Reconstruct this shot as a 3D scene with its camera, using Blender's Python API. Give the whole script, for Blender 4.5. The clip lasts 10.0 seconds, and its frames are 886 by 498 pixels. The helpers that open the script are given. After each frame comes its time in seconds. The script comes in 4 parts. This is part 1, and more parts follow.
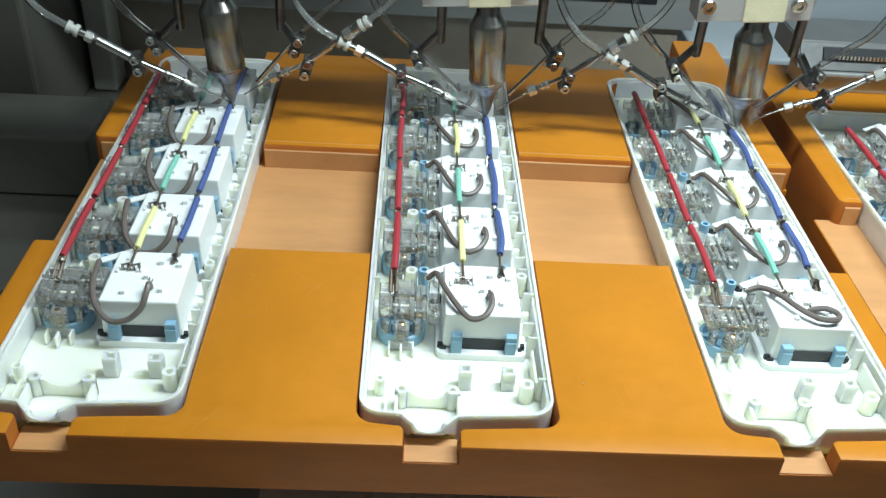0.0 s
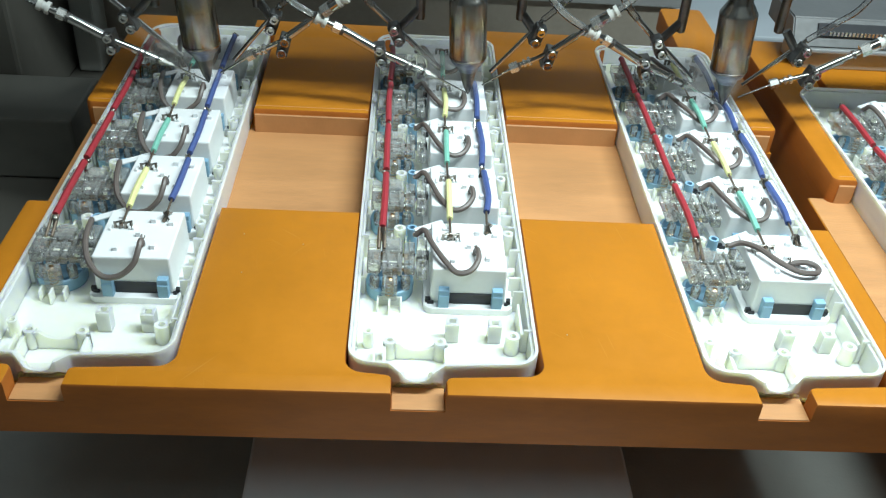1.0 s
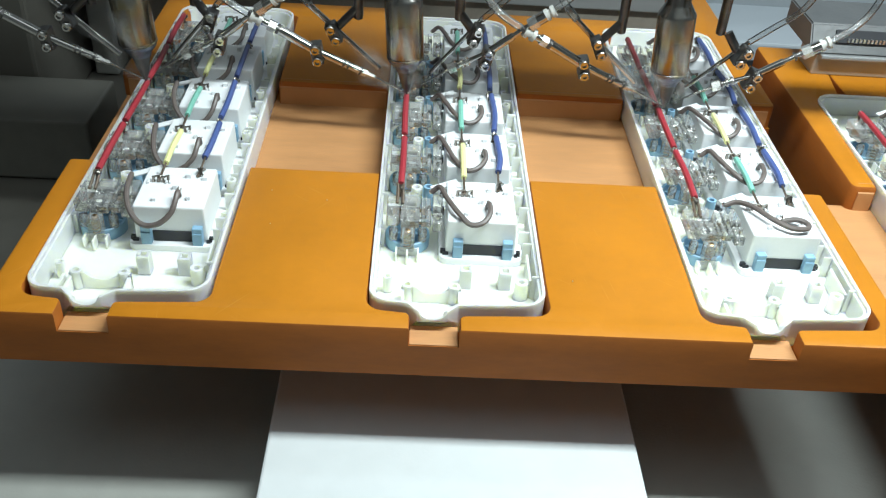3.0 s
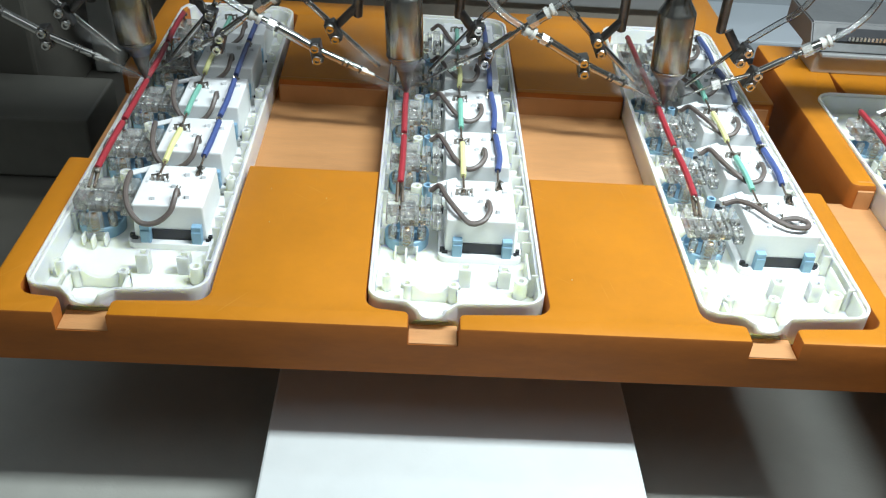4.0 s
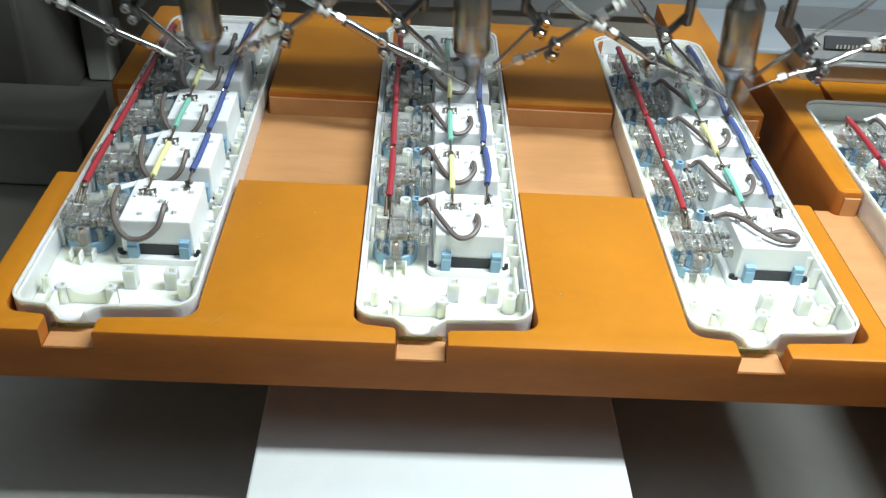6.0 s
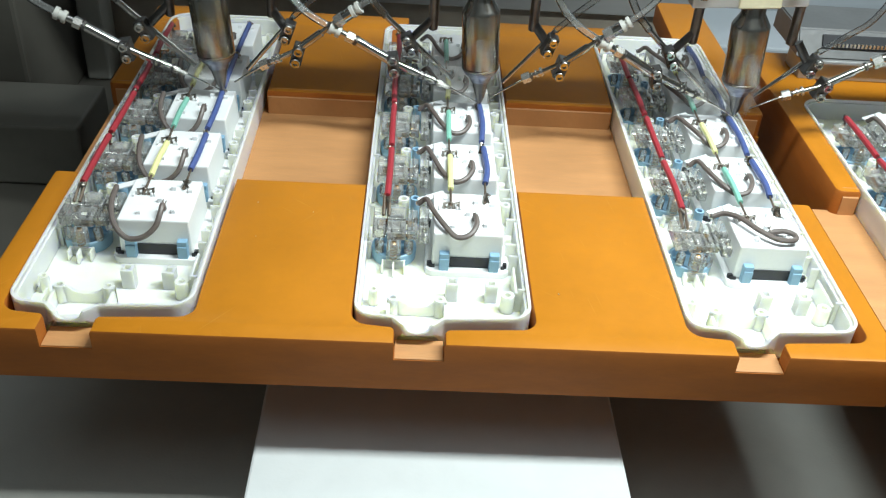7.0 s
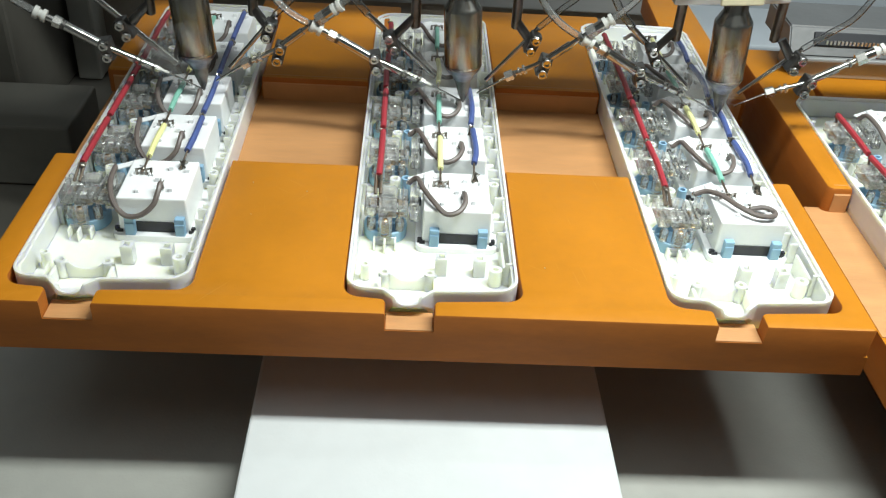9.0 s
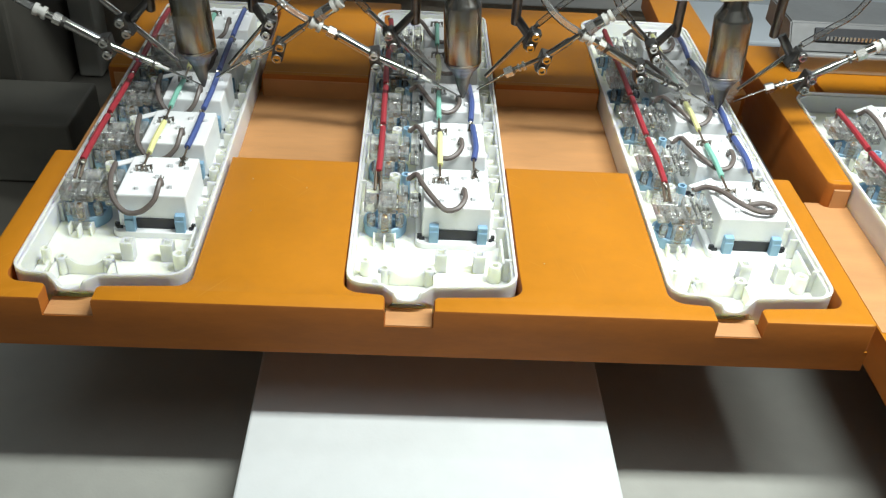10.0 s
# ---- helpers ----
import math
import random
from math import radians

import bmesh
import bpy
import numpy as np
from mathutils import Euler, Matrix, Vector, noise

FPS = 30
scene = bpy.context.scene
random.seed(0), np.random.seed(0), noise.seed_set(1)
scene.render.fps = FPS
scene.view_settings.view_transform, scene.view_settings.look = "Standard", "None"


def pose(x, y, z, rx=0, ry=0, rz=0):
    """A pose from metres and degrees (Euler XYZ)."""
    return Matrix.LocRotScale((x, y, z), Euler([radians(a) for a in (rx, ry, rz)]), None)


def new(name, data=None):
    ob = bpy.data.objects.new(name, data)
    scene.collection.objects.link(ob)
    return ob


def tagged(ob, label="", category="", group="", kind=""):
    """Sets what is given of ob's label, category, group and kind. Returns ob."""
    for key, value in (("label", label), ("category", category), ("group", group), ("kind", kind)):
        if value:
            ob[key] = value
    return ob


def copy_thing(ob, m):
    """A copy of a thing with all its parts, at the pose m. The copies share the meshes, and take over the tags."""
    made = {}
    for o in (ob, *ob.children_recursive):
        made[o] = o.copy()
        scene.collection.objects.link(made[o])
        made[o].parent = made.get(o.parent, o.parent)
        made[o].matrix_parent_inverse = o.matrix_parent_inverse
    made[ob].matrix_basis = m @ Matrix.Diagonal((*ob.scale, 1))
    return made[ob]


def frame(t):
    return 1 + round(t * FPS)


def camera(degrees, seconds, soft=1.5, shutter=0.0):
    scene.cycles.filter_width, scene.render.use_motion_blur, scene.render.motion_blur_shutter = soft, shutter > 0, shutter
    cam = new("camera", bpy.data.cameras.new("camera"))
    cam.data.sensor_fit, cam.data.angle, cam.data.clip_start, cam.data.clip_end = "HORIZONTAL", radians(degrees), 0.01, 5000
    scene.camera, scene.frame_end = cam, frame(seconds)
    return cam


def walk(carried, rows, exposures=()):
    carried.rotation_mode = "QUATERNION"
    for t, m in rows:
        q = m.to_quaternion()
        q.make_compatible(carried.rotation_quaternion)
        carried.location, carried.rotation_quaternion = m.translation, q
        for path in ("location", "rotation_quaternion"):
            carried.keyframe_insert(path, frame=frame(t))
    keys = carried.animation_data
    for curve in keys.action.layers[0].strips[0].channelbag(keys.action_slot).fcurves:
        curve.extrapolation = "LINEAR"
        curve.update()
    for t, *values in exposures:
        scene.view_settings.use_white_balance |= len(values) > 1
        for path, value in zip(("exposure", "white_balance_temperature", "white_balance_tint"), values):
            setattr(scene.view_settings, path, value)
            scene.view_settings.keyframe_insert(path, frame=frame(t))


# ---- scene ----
EXPOSURES = [(0.0, -0.17, 5950, 2), (2.6, -0.14, 5950, 2), (3.0, -0.05, 6050, 6), (5.6, -0.03, 6100, 9), (7.0, -0.05, 6250, 7), (8.0, -0.05, 6300, 7), (8.5, -0.12, 6450, 7), (9.3, -0.08, 6500, 10), (10.0, -0.08, 6500, 10)]
cam = camera(51.0, 10.0, soft=1.2, shutter=0.8)
ROWS = [  # seconds, eye in metres, pitch, roll and yaw in degrees
    (0, -0.0050, -0.3142, 0.2602, -35.16, -3.54, -0.84),
    (0.5, -0.0027, -0.3109, 0.2569, -35.93, -3.51, -1.14),
    (1, -0.0013, -0.3091, 0.2550, -36.17, -3.48, -1.24),
    (1.5, -0.0011, -0.3080, 0.2576, -35.89, -3.25, -0.89),
    (2, -0.0017, -0.3100, 0.2613, -35.16, -3.13, -0.53),
    (2.5, -0.0036, -0.3114, 0.2569, -35.26, -3.38, -0.44),
    (3, -0.0037, -0.3092, 0.2521, -35.72, -3.50, -0.43),
    (4.5, -0.0028, -0.3081, 0.2526, -35.87, -3.50, -0.36),
    (5, -0.0021, -0.3068, 0.2540, -35.82, -3.47, -0.33),
    (5.5, -0.0003, -0.3087, 0.2554, -35.58, -3.44, -0.61),
    (7, 0.0015, -0.3103, 0.2560, -35.66, -3.48, -0.62),
    (7.5, 0.0025, -0.3111, 0.2558, -35.51, -3.39, -0.73),
    (8, 0.0030, -0.3105, 0.2553, -35.70, -3.34, -0.59),
    (8.5, 0.0030, -0.3103, 0.2541, -35.64, -3.41, -0.81),
    (9, 0.0046, -0.3092, 0.2549, -35.66, -3.42, -0.92),
    (9.5, 0.0051, -0.3108, 0.2552, -35.58, -3.31, -0.92),
    (10, 0.0057, -0.3100, 0.2546, -35.81, -3.28, -0.87),
]
walk(cam, [(t, pose(x, y, z, 90 + p, r, w)) for t, x, y, z, p, r, w in ROWS], EXPOSURES)
# ---- world and light: an inspection lamp over the machine, two unseen fill lights added above ----
world = bpy.data.worlds.new("workshop")
world.use_nodes = True
world.node_tree.nodes["Background"].inputs[0].default_value = (0.55, 0.62, 0.68, 1)
world.node_tree.nodes["Background"].inputs[1].default_value = 0.05
scene.world = world


def area_lamp(name, eye, power, size, size_y, color):
    data = bpy.data.lights.new(name, "AREA")
    data.energy, data.shape, data.size, data.size_y, data.color = power, "RECTANGLE", size, size_y, color
    ob = new(name, data)
    ob.matrix_world = pose(*eye)
    return ob


area_lamp("machine_lamp", (0.265, 0.0, 0.52), 7.3, 0.46, 0.05, (0.93, 1.0, 0.97))
# unseen fills, added to lift front faces, bed and shadows
area_lamp("added_front_fill", (-0.2, -0.5, 1.85), 5.2, 1.6, 1.2, (0.92, 0.98, 1.0))
area_lamp("added_rear_fill", (0.7, 0.7, 1.85), 4.5, 1.4, 0.06, (0.92, 0.98, 1.0))


# ---- materials ----
def material(name, color, rough=0.5, metal=0.0, vary=0.12, scale=60.0, bump=0.0, bump_scale=400.0, stretch=(1, 1, 1), coat=0.0, transmission=0.0, ior=1.5, second=None, subsurface=0.0):
    m = bpy.data.materials.new(name)
    m.use_nodes = True
    nt = m.node_tree
    n, l = nt.nodes, nt.links
    b = n["Principled BSDF"]
    co, mp = n.new("ShaderNodeTexCoord"), n.new("ShaderNodeMapping")
    mp.inputs["Scale"].default_value = stretch
    l.new(co.outputs["Object"], mp.inputs["Vector"])
    big, small = n.new("ShaderNodeTexNoise"), n.new("ShaderNodeTexNoise")
    big.inputs["Scale"].default_value, big.inputs["Detail"].default_value = scale, 4
    small.inputs["Scale"].default_value, small.inputs["Detail"].default_value = scale * 7, 3
    l.new(mp.outputs[0], big.inputs["Vector"]), l.new(mp.outputs[0], small.inputs["Vector"])
    mix = n.new("ShaderNodeMix")
    mix.data_type = "FLOAT"
    mix.inputs[0].default_value = 0.35
    l.new(big.outputs["Fac"], mix.inputs[2]), l.new(small.outputs["Fac"], mix.inputs[3])
    ramp = n.new("ShaderNodeValToRGB")
    lo = [c * (1 - vary) for c in color] if second is None else second
    hi = [min(1, c * (1 + vary)) for c in color]
    ramp.color_ramp.elements[0].position, ramp.color_ramp.elements[1].position = 0.3, 0.7
    ramp.color_ramp.elements[0].color, ramp.color_ramp.elements[1].color = (*lo, 1), (*hi, 1)
    l.new(mix.outputs[0], ramp.inputs[0])
    l.new(ramp.outputs[0], b.inputs["Base Color"])
    rr = n.new("ShaderNodeMapRange")
    rr.inputs["To Min"].default_value, rr.inputs["To Max"].default_value = max(0.02, rough * 0.75), min(1, rough * 1.25)
    l.new(small.outputs["Fac"], rr.inputs["Value"]), l.new(rr.outputs[0], b.inputs["Roughness"])
    b.inputs["Metallic"].default_value = metal
    b.inputs["IOR"].default_value = ior
    b.inputs["Coat Weight"].default_value = coat
    b.inputs["Transmission Weight"].default_value = transmission
    if subsurface:
        b.inputs["Subsurface Weight"].default_value = subsurface
        b.inputs["Subsurface Radius"].default_value = (0.006, 0.006, 0.004)
        b.inputs["Subsurface Scale"].default_value = 1.0
    if bump:
        bn, tx = n.new("ShaderNodeBump"), n.new("ShaderNodeTexNoise")
        tx.inputs["Scale"].default_value, tx.inputs["Detail"].default_value = bump_scale, 4
        l.new(mp.outputs[0], tx.inputs["Vector"]), l.new(tx.outputs["Fac"], bn.inputs["Height"])
        bn.inputs["Strength"].default_value, bn.inputs["Distance"].default_value = bump, 0.0006
        l.new(bn.outputs[0], b.inputs["Normal"])
    return m


BAKELITE = material("orange_bakelite", (0.44, 0.163, 0.0088), 0.42, vary=0.10, scale=22, bump=0.05, bump_scale=500)


def scratched(m):
    """Fine pale scratches in a few directions."""
    n, l = m.node_tree.nodes, m.node_tree.links
    b = n["Principled BSDF"]
    base = b.inputs["Base Color"].links[0].from_socket
    co = n.new("ShaderNodeTexCoord")
    for angle, scale in ((38, 9), (-52, 7), (80, 12)):
        turn, mp, nz, mr, mx = n.new("ShaderNodeMapping"), n.new("ShaderNodeMapping"), n.new("ShaderNodeTexNoise"), n.new("ShaderNodeMapRange"), n.new("ShaderNodeMix")
        turn.inputs["Rotation"].default_value[2], mp.inputs["Scale"].default_value = radians(angle), (scale * 2.5, scale * 70, 60)
        l.new(co.outputs["Object"], turn.inputs["Vector"]), l.new(turn.outputs[0], mp.inputs["Vector"]), l.new(mp.outputs[0], nz.inputs["Vector"])
        nz.inputs["Scale"].default_value, nz.inputs["Detail"].default_value = 1.0, 1.0
        mr.inputs["From Min"].default_value, mr.inputs["From Max"].default_value, mr.inputs["To Max"].default_value = 0.73, 0.83, 0.16
        l.new(nz.outputs["Fac"], mr.inputs["Value"])
        mx.data_type = "RGBA"
        mx.inputs[7].default_value = (0.72, 0.42, 0.12, 1)
        l.new(mr.outputs[0], mx.inputs[0]), l.new(base, mx.inputs[6])
        base = mx.outputs[2]
    l.new(base, b.inputs["Base Color"])


scratched(BAKELITE)
BAKELITE.node_tree.nodes["Principled BSDF"].inputs["Specular IOR Level"].default_value = 0.2
# darker, redder bakelite for faces that don't point up
BROWN_BAKELITE = material("brown_bakelite", (0.36, 0.112, 0.018), 0.55, vary=0.14, scale=30, bump=0.12, bump_scale=700, stretch=(1, 1, 4))
BROWN_BAKELITE.node_tree.nodes["Principled BSDF"].inputs["Specular IOR Level"].default_value = 0.2
MILLED = material("milled_bakelite", (0.46, 0.225, 0.085), 0.62, vary=0.13, scale=16, bump=0.25, bump_scale=300, stretch=(1, 5, 1))
SHELL = material("ivory_plastic", (0.83, 0.85, 0.74), 0.36, vary=0.03, scale=40, subsurface=0.95)
WHITE = material("white_plastic", (0.80, 0.81, 0.82), 0.42, vary=0.03, scale=80)
BLUE_CLIP = material("pale_blue_plastic", (0.24, 0.40, 0.55), 0.45, vary=0.08, scale=150)
DARK = material("black_plastic", (0.015, 0.016, 0.02), 0.5, vary=0.2, scale=200)


def clear_plastic(name, tint, haze, rough):
    """Thin clear mouldings: light passes through, faces and edges shine, a little milky haze."""
    m = bpy.data.materials.new(name)
    m.use_nodes = True
    n, l = m.node_tree.nodes, m.node_tree.links
    n.remove(n["Principled BSDF"])
    tr, gl, df = n.new("ShaderNodeBsdfTransparent"), n.new("ShaderNodeBsdfGlossy"), n.new("ShaderNodeBsdfDiffuse")
    tr.inputs[0].default_value, df.inputs[0].default_value, gl.inputs[0].default_value = (*tint, 1), (0.75, 0.76, 0.74, 1), (0.95, 0.95, 0.95, 1)
    gl.inputs["Roughness"].default_value = rough
    co, nz, bn = n.new("ShaderNodeTexCoord"), n.new("ShaderNodeTexNoise"), n.new("ShaderNodeBump")
    nz.inputs["Scale"].default_value, nz.inputs["Detail"].default_value = 420, 2
    bn.inputs["Strength"].default_value, bn.inputs["Distance"].default_value = 0.22, 0.0006
    l.new(co.outputs["Object"], nz.inputs["Vector"]), l.new(nz.outputs["Fac"], bn.inputs["Height"]), l.new(bn.outputs[0], gl.inputs["Normal"])
    body, mx, fr = n.new("ShaderNodeMixShader"), n.new("ShaderNodeMixShader"), n.new("ShaderNodeFresnel")
    fr.inputs["IOR"].default_value = 1.55
    hz = n.new("ShaderNodeMapRange")
    hz.inputs["From Min"].default_value, hz.inputs["From Max"].default_value = 0.35, 0.7
    hz.inputs["To Min"].default_value, hz.inputs["To Max"].default_value = haze * 0.8, haze * 1.2
    l.new(nz.outputs["Fac"], hz.inputs["Value"]), l.new(hz.outputs[0], body.inputs[0])
    l.new(tr.outputs[0], body.inputs[1]), l.new(df.outputs[0], body.inputs[2])
    l.new(fr.outputs[0], mx.inputs[0]), l.new(body.outputs[0], mx.inputs[1]), l.new(gl.outputs[0], mx.inputs[2])
    l.new(mx.outputs[0], n["Material Output"].inputs["Surface"])
    return m


TUBE = clear_plastic("clear_ptfe_tube", (0.93, 0.94, 0.94), 0.10, 0.10)
CLEAR = clear_plastic("clear_polycarbonate", (0.98, 0.98, 0.97), 0.21, 0.05)
RED = material("red_insulation", (0.33, 0.028, 0.040), 0.45, vary=0.12, scale=300)
YELLOW = material("yellow_insulation", (0.76, 0.75, 0.34), 0.45, vary=0.08, scale=300)
GREEN = material("teal_green_insulation", (0.22, 0.50, 0.40), 0.45, vary=0.10, scale=300)
BLUE = material("blue_insulation", (0.065, 0.10, 0.28), 0.45, vary=0.12, scale=300)
GREY_WIRE = material("grey_brown_insulation", (0.13, 0.105, 0.095), 0.42, vary=0.12, scale=300)
COPPER = material("tinned_wire", (0.22, 0.17, 0.13), 0.42, metal=0.8, vary=0.3, scale=900)
SOLDER = material("solder", (0.55, 0.54, 0.52), 0.22, metal=1.0, vary=0.25, scale=700, bump=0.4, bump_scale=1500)
TERMINAL = material("dull_tinned_terminal", (0.27, 0.25, 0.22), 0.28, metal=1.0, vary=0.3, scale=900)
BRASS = material("phosphor_bronze", (0.42, 0.27, 0.13), 0.25, metal=1.0, vary=0.25, scale=500)
STEEL = material("polished_steel", (0.46, 0.45, 0.43), 0.11, metal=1.0, vary=0.12, scale=120)
NICKEL = material("satin_nickel", (0.54, 0.53, 0.50), 0.26, metal=0.9, vary=0.1, scale=200)
DARK_STEEL = material("blackened_steel", (0.13, 0.125, 0.12), 0.34, metal=0.9, vary=0.3, scale=200)
ALUMINIUM = material("brushed_aluminium", (0.43, 0.435, 0.435), 0.36, metal=0.55, vary=0.06, scale=50, bump=0.1, stretch=(0.1, 1, 1))
CREAM = material("cream_clamp_plastic", (0.54, 0.50, 0.35), 0.42, vary=0.10, scale=90)
NYLON = material("white_nylon", (0.50, 0.50, 0.47), 0.4, vary=0.05, scale=200)
GREY_METAL = material("dull_grey_metal", (0.21, 0.213, 0.215), 0.42, metal=0.7, vary=0.1, scale=40, bump=0.1)
BLUED = material("blued_steel", (0.20, 0.21, 0.26), 0.30, metal=0.9, vary=0.3, scale=160)
# grey-brown holds the orange fixture's reflection in the rail's metal
REFLECT_BROWN = material("metal_with_brown_reflection", (0.34, 0.30, 0.25), 0.42, metal=0.35, vary=0.12, scale=40)
PAINT = material("off_white_machine_paint", (0.58, 0.60, 0.60), 0.42, vary=0.05, scale=12, bump=0.12, bump_scale=500)
BASE_PAINT = material("grey_white_machine_paint", (0.33, 0.33, 0.30), 0.6, vary=0.08, scale=14, bump=0.2, bump_scale=600)
GREY_PANEL = material("pale_grey_panel", (0.34, 0.37, 0.40), 0.4, vary=0.05, scale=10)
DULL_PANEL = material("dull_grey_brown_panel", (0.15, 0.145, 0.125), 0.55, vary=0.18, scale=14)
DARK_PANEL = material("dark_grey_panel", (0.085, 0.080, 0.068), 0.5, vary=0.15, scale=10)
WALL = material("workshop_wall", (0.60, 0.61, 0.60), 0.8, vary=0.08, scale=3)


def heat_steel():
    """Steel with straw, purple and blue temper bands along its length, and upright reflection streaks in the colour."""
    m = material("heat_tinted_steel", (0.5, 0.47, 0.42), 0.24, metal=1.0, vary=0.1, scale=80)
    n, l = m.node_tree.nodes, m.node_tree.links
    b = n["Principled BSDF"]
    co, sep = n.new("ShaderNodeTexCoord"), n.new("ShaderNodeSeparateXYZ")
    l.new(co.outputs["Object"], sep.inputs[0])
    # noise drawn out along z: upright reflections painted into the tint
    mp, nz = n.new("ShaderNodeMapping"), n.new("ShaderNodeTexNoise")
    mp.inputs["Scale"].default_value = (1, 1, 0.12)
    nz.inputs["Scale"].default_value, nz.inputs["Detail"].default_value = 150, 3
    l.new(co.outputs["Object"], mp.inputs["Vector"]), l.new(mp.outputs[0], nz.inputs["Vector"])
    add = n.new("ShaderNodeMath")
    add.operation = "MULTIPLY_ADD"
    add.inputs[1].default_value = 0.040
    l.new(nz.outputs["Fac"], add.inputs[0]), l.new(sep.outputs["Z"], add.inputs[2])
    mr = n.new("ShaderNodeMapRange")
    mr.inputs["From Min"].default_value, mr.inputs["From Max"].default_value = 0.030, 0.090
    l.new(add.outputs[0], mr.inputs["Value"])
    ramp = n.new("ShaderNodeValToRGB")
    e = ramp.color_ramp.elements
    stops = ((0.0, (0.15, 0.145, 0.15)), (0.10, (0.20, 0.19, 0.22)), (0.22, (0.28, 0.26, 0.25)), (0.34, (0.43, 0.36, 0.21)), (0.42, (0.38, 0.36, 0.31)), (0.50, (0.31, 0.29, 0.28)),
             (0.60, (0.43, 0.37, 0.23)), (0.72, (0.42, 0.41, 0.37)), (0.86, (0.36, 0.35, 0.33)), (0.95, (0.20, 0.18, 0.15)), (1.0, (0.13, 0.12, 0.11)))
    e[0].position, e[0].color = stops[0][0], (*stops[0][1], 1)
    e[1].position, e[1].color = stops[-1][0], (*stops[-1][1], 1)
    for p, c in stops[1:-1]:
        k = e.new(p)
        k.color = (*[0.78 * v for v in c], 1)
    l.new(mr.outputs[0], ramp.inputs[0])
    l.new(ramp.outputs[0], b.inputs["Base Color"])
    return m


HEAT = heat_steel()


# ---- mesh helpers ----
def part(name, bm, mat, parent=None, label="", smooth=False):
    me = bpy.data.meshes.new(name)
    bmesh.ops.recalc_face_normals(bm, faces=bm.faces)
    bm.to_mesh(me)
    bm.free()
    if smooth:
        for p in me.polygons:
            p.use_smooth = True
        me.set_sharp_from_angle(angle=radians(40))
    me.materials.append(mat)
    ob = new(name, me)
    if parent is not None:
        ob.parent = parent
    if label:
        ob["label"] = label
    return ob


def share(name, source, parent, m, label=""):
    """Another object on the same mesh."""
    ob = new(name, source.data)
    ob.parent = parent
    ob.matrix_basis = m
    if label:
        ob["label"] = label
    return ob


def thing(name, label, category, group="", m=None):
    ob = new(name)
    ob.empty_display_size = 0.01
    tagged(ob, label, category, group)
    if m is not None:
        ob.matrix_basis = m
    return ob


def box(bm, x0, x1, y0, y1, z0, z1, bevel=0.0):
    made = bmesh.ops.create_cube(bm, size=1, matrix=Matrix.Translation(((x0 + x1) / 2, (y0 + y1) / 2, (z0 + z1) / 2)) @ Matrix.Diagonal((x1 - x0, y1 - y0, z1 - z0, 1)))
    if bevel:
        edges = {e for v in made["verts"] for e in v.link_edges}
        bmesh.ops.bevel(bm, geom=list(edges), offset=bevel, segments=2, affect="EDGES", profile=0.5)
    return bm


def boxes(*rows, bevel=0.0):
    bm = bmesh.new()
    for r in rows:
        box(bm, *r, bevel=bevel)
    return bm


def tube(bm, points, radius, sides=10, caps=True):
    """A round bar or wire along points; radius may be a list."""
    pts = [Vector(p) for p in points]
    rad = radius if isinstance(radius, (list, tuple)) else [radius] * len(pts)
    rings, up = [], None
    for i, p in enumerate(pts):
        d = (pts[min(i + 1, len(pts) - 1)] - pts[max(i - 1, 0)]).normalized()
        if up is None:
            up = d.orthogonal().normalized()
        up = (up - d * up.dot(d)).normalized()
        side = d.cross(up)
        rings.append([bm.verts.new(p + (up * math.cos(a) + side * math.sin(a)) * rad[i]) for a in [2 * math.pi * k / sides for k in range(sides)]])
    for a, b in zip(rings, rings[1:]):
        for k in range(sides):
            bm.faces.new((a[k], a[(k + 1) % sides], b[(k + 1) % sides], b[k]))
    if caps:
        bm.faces.new(rings[0][::-1]), bm.faces.new(rings[-1])
    return bm


def curve_points(points, steps=6):
    """A smooth line through points."""
    p = [Vector(q) for q in points]
    p = [2 * p[0] - p[1]] + p + [2 * p[-1] - p[-2]]
    out = []
    for i in range(1, len(p) - 2):
        for s in range(steps):
            t = s / steps
            a, b, c, d = p[i - 1], p[i], p[i + 1], p[i + 2]
            out.append(0.5 * (2 * b + (c - a) * t + (2 * a - 5 * b + 4 * c - d) * t * t + (3 * b - a - 3 * c + d) * t ** 3))
    return out + [p[-2]]


def lathe(bm, profile, centre=(0, 0, 0), sides=24, m=None):
    """Turned about z: profile rows of (radius, z)."""
    rings = []
    c = Vector(centre)
    for r, z in profile:
        ring = []
        for k in range(sides):
            a = 2 * math.pi * k / sides
            v = c + Vector((r * math.cos(a), r * math.sin(a), z))
            ring.append(bm.verts.new(m @ v if m else v))
        rings.append(ring)
    for a, b in zip(rings, rings[1:]):
        for k in range(sides):
            bm.faces.new((a[k], a[(k + 1) % sides], b[(k + 1) % sides], b[k]))
    bm.faces.new(rings[0][::-1]), bm.faces.new(rings[-1])
    return bm


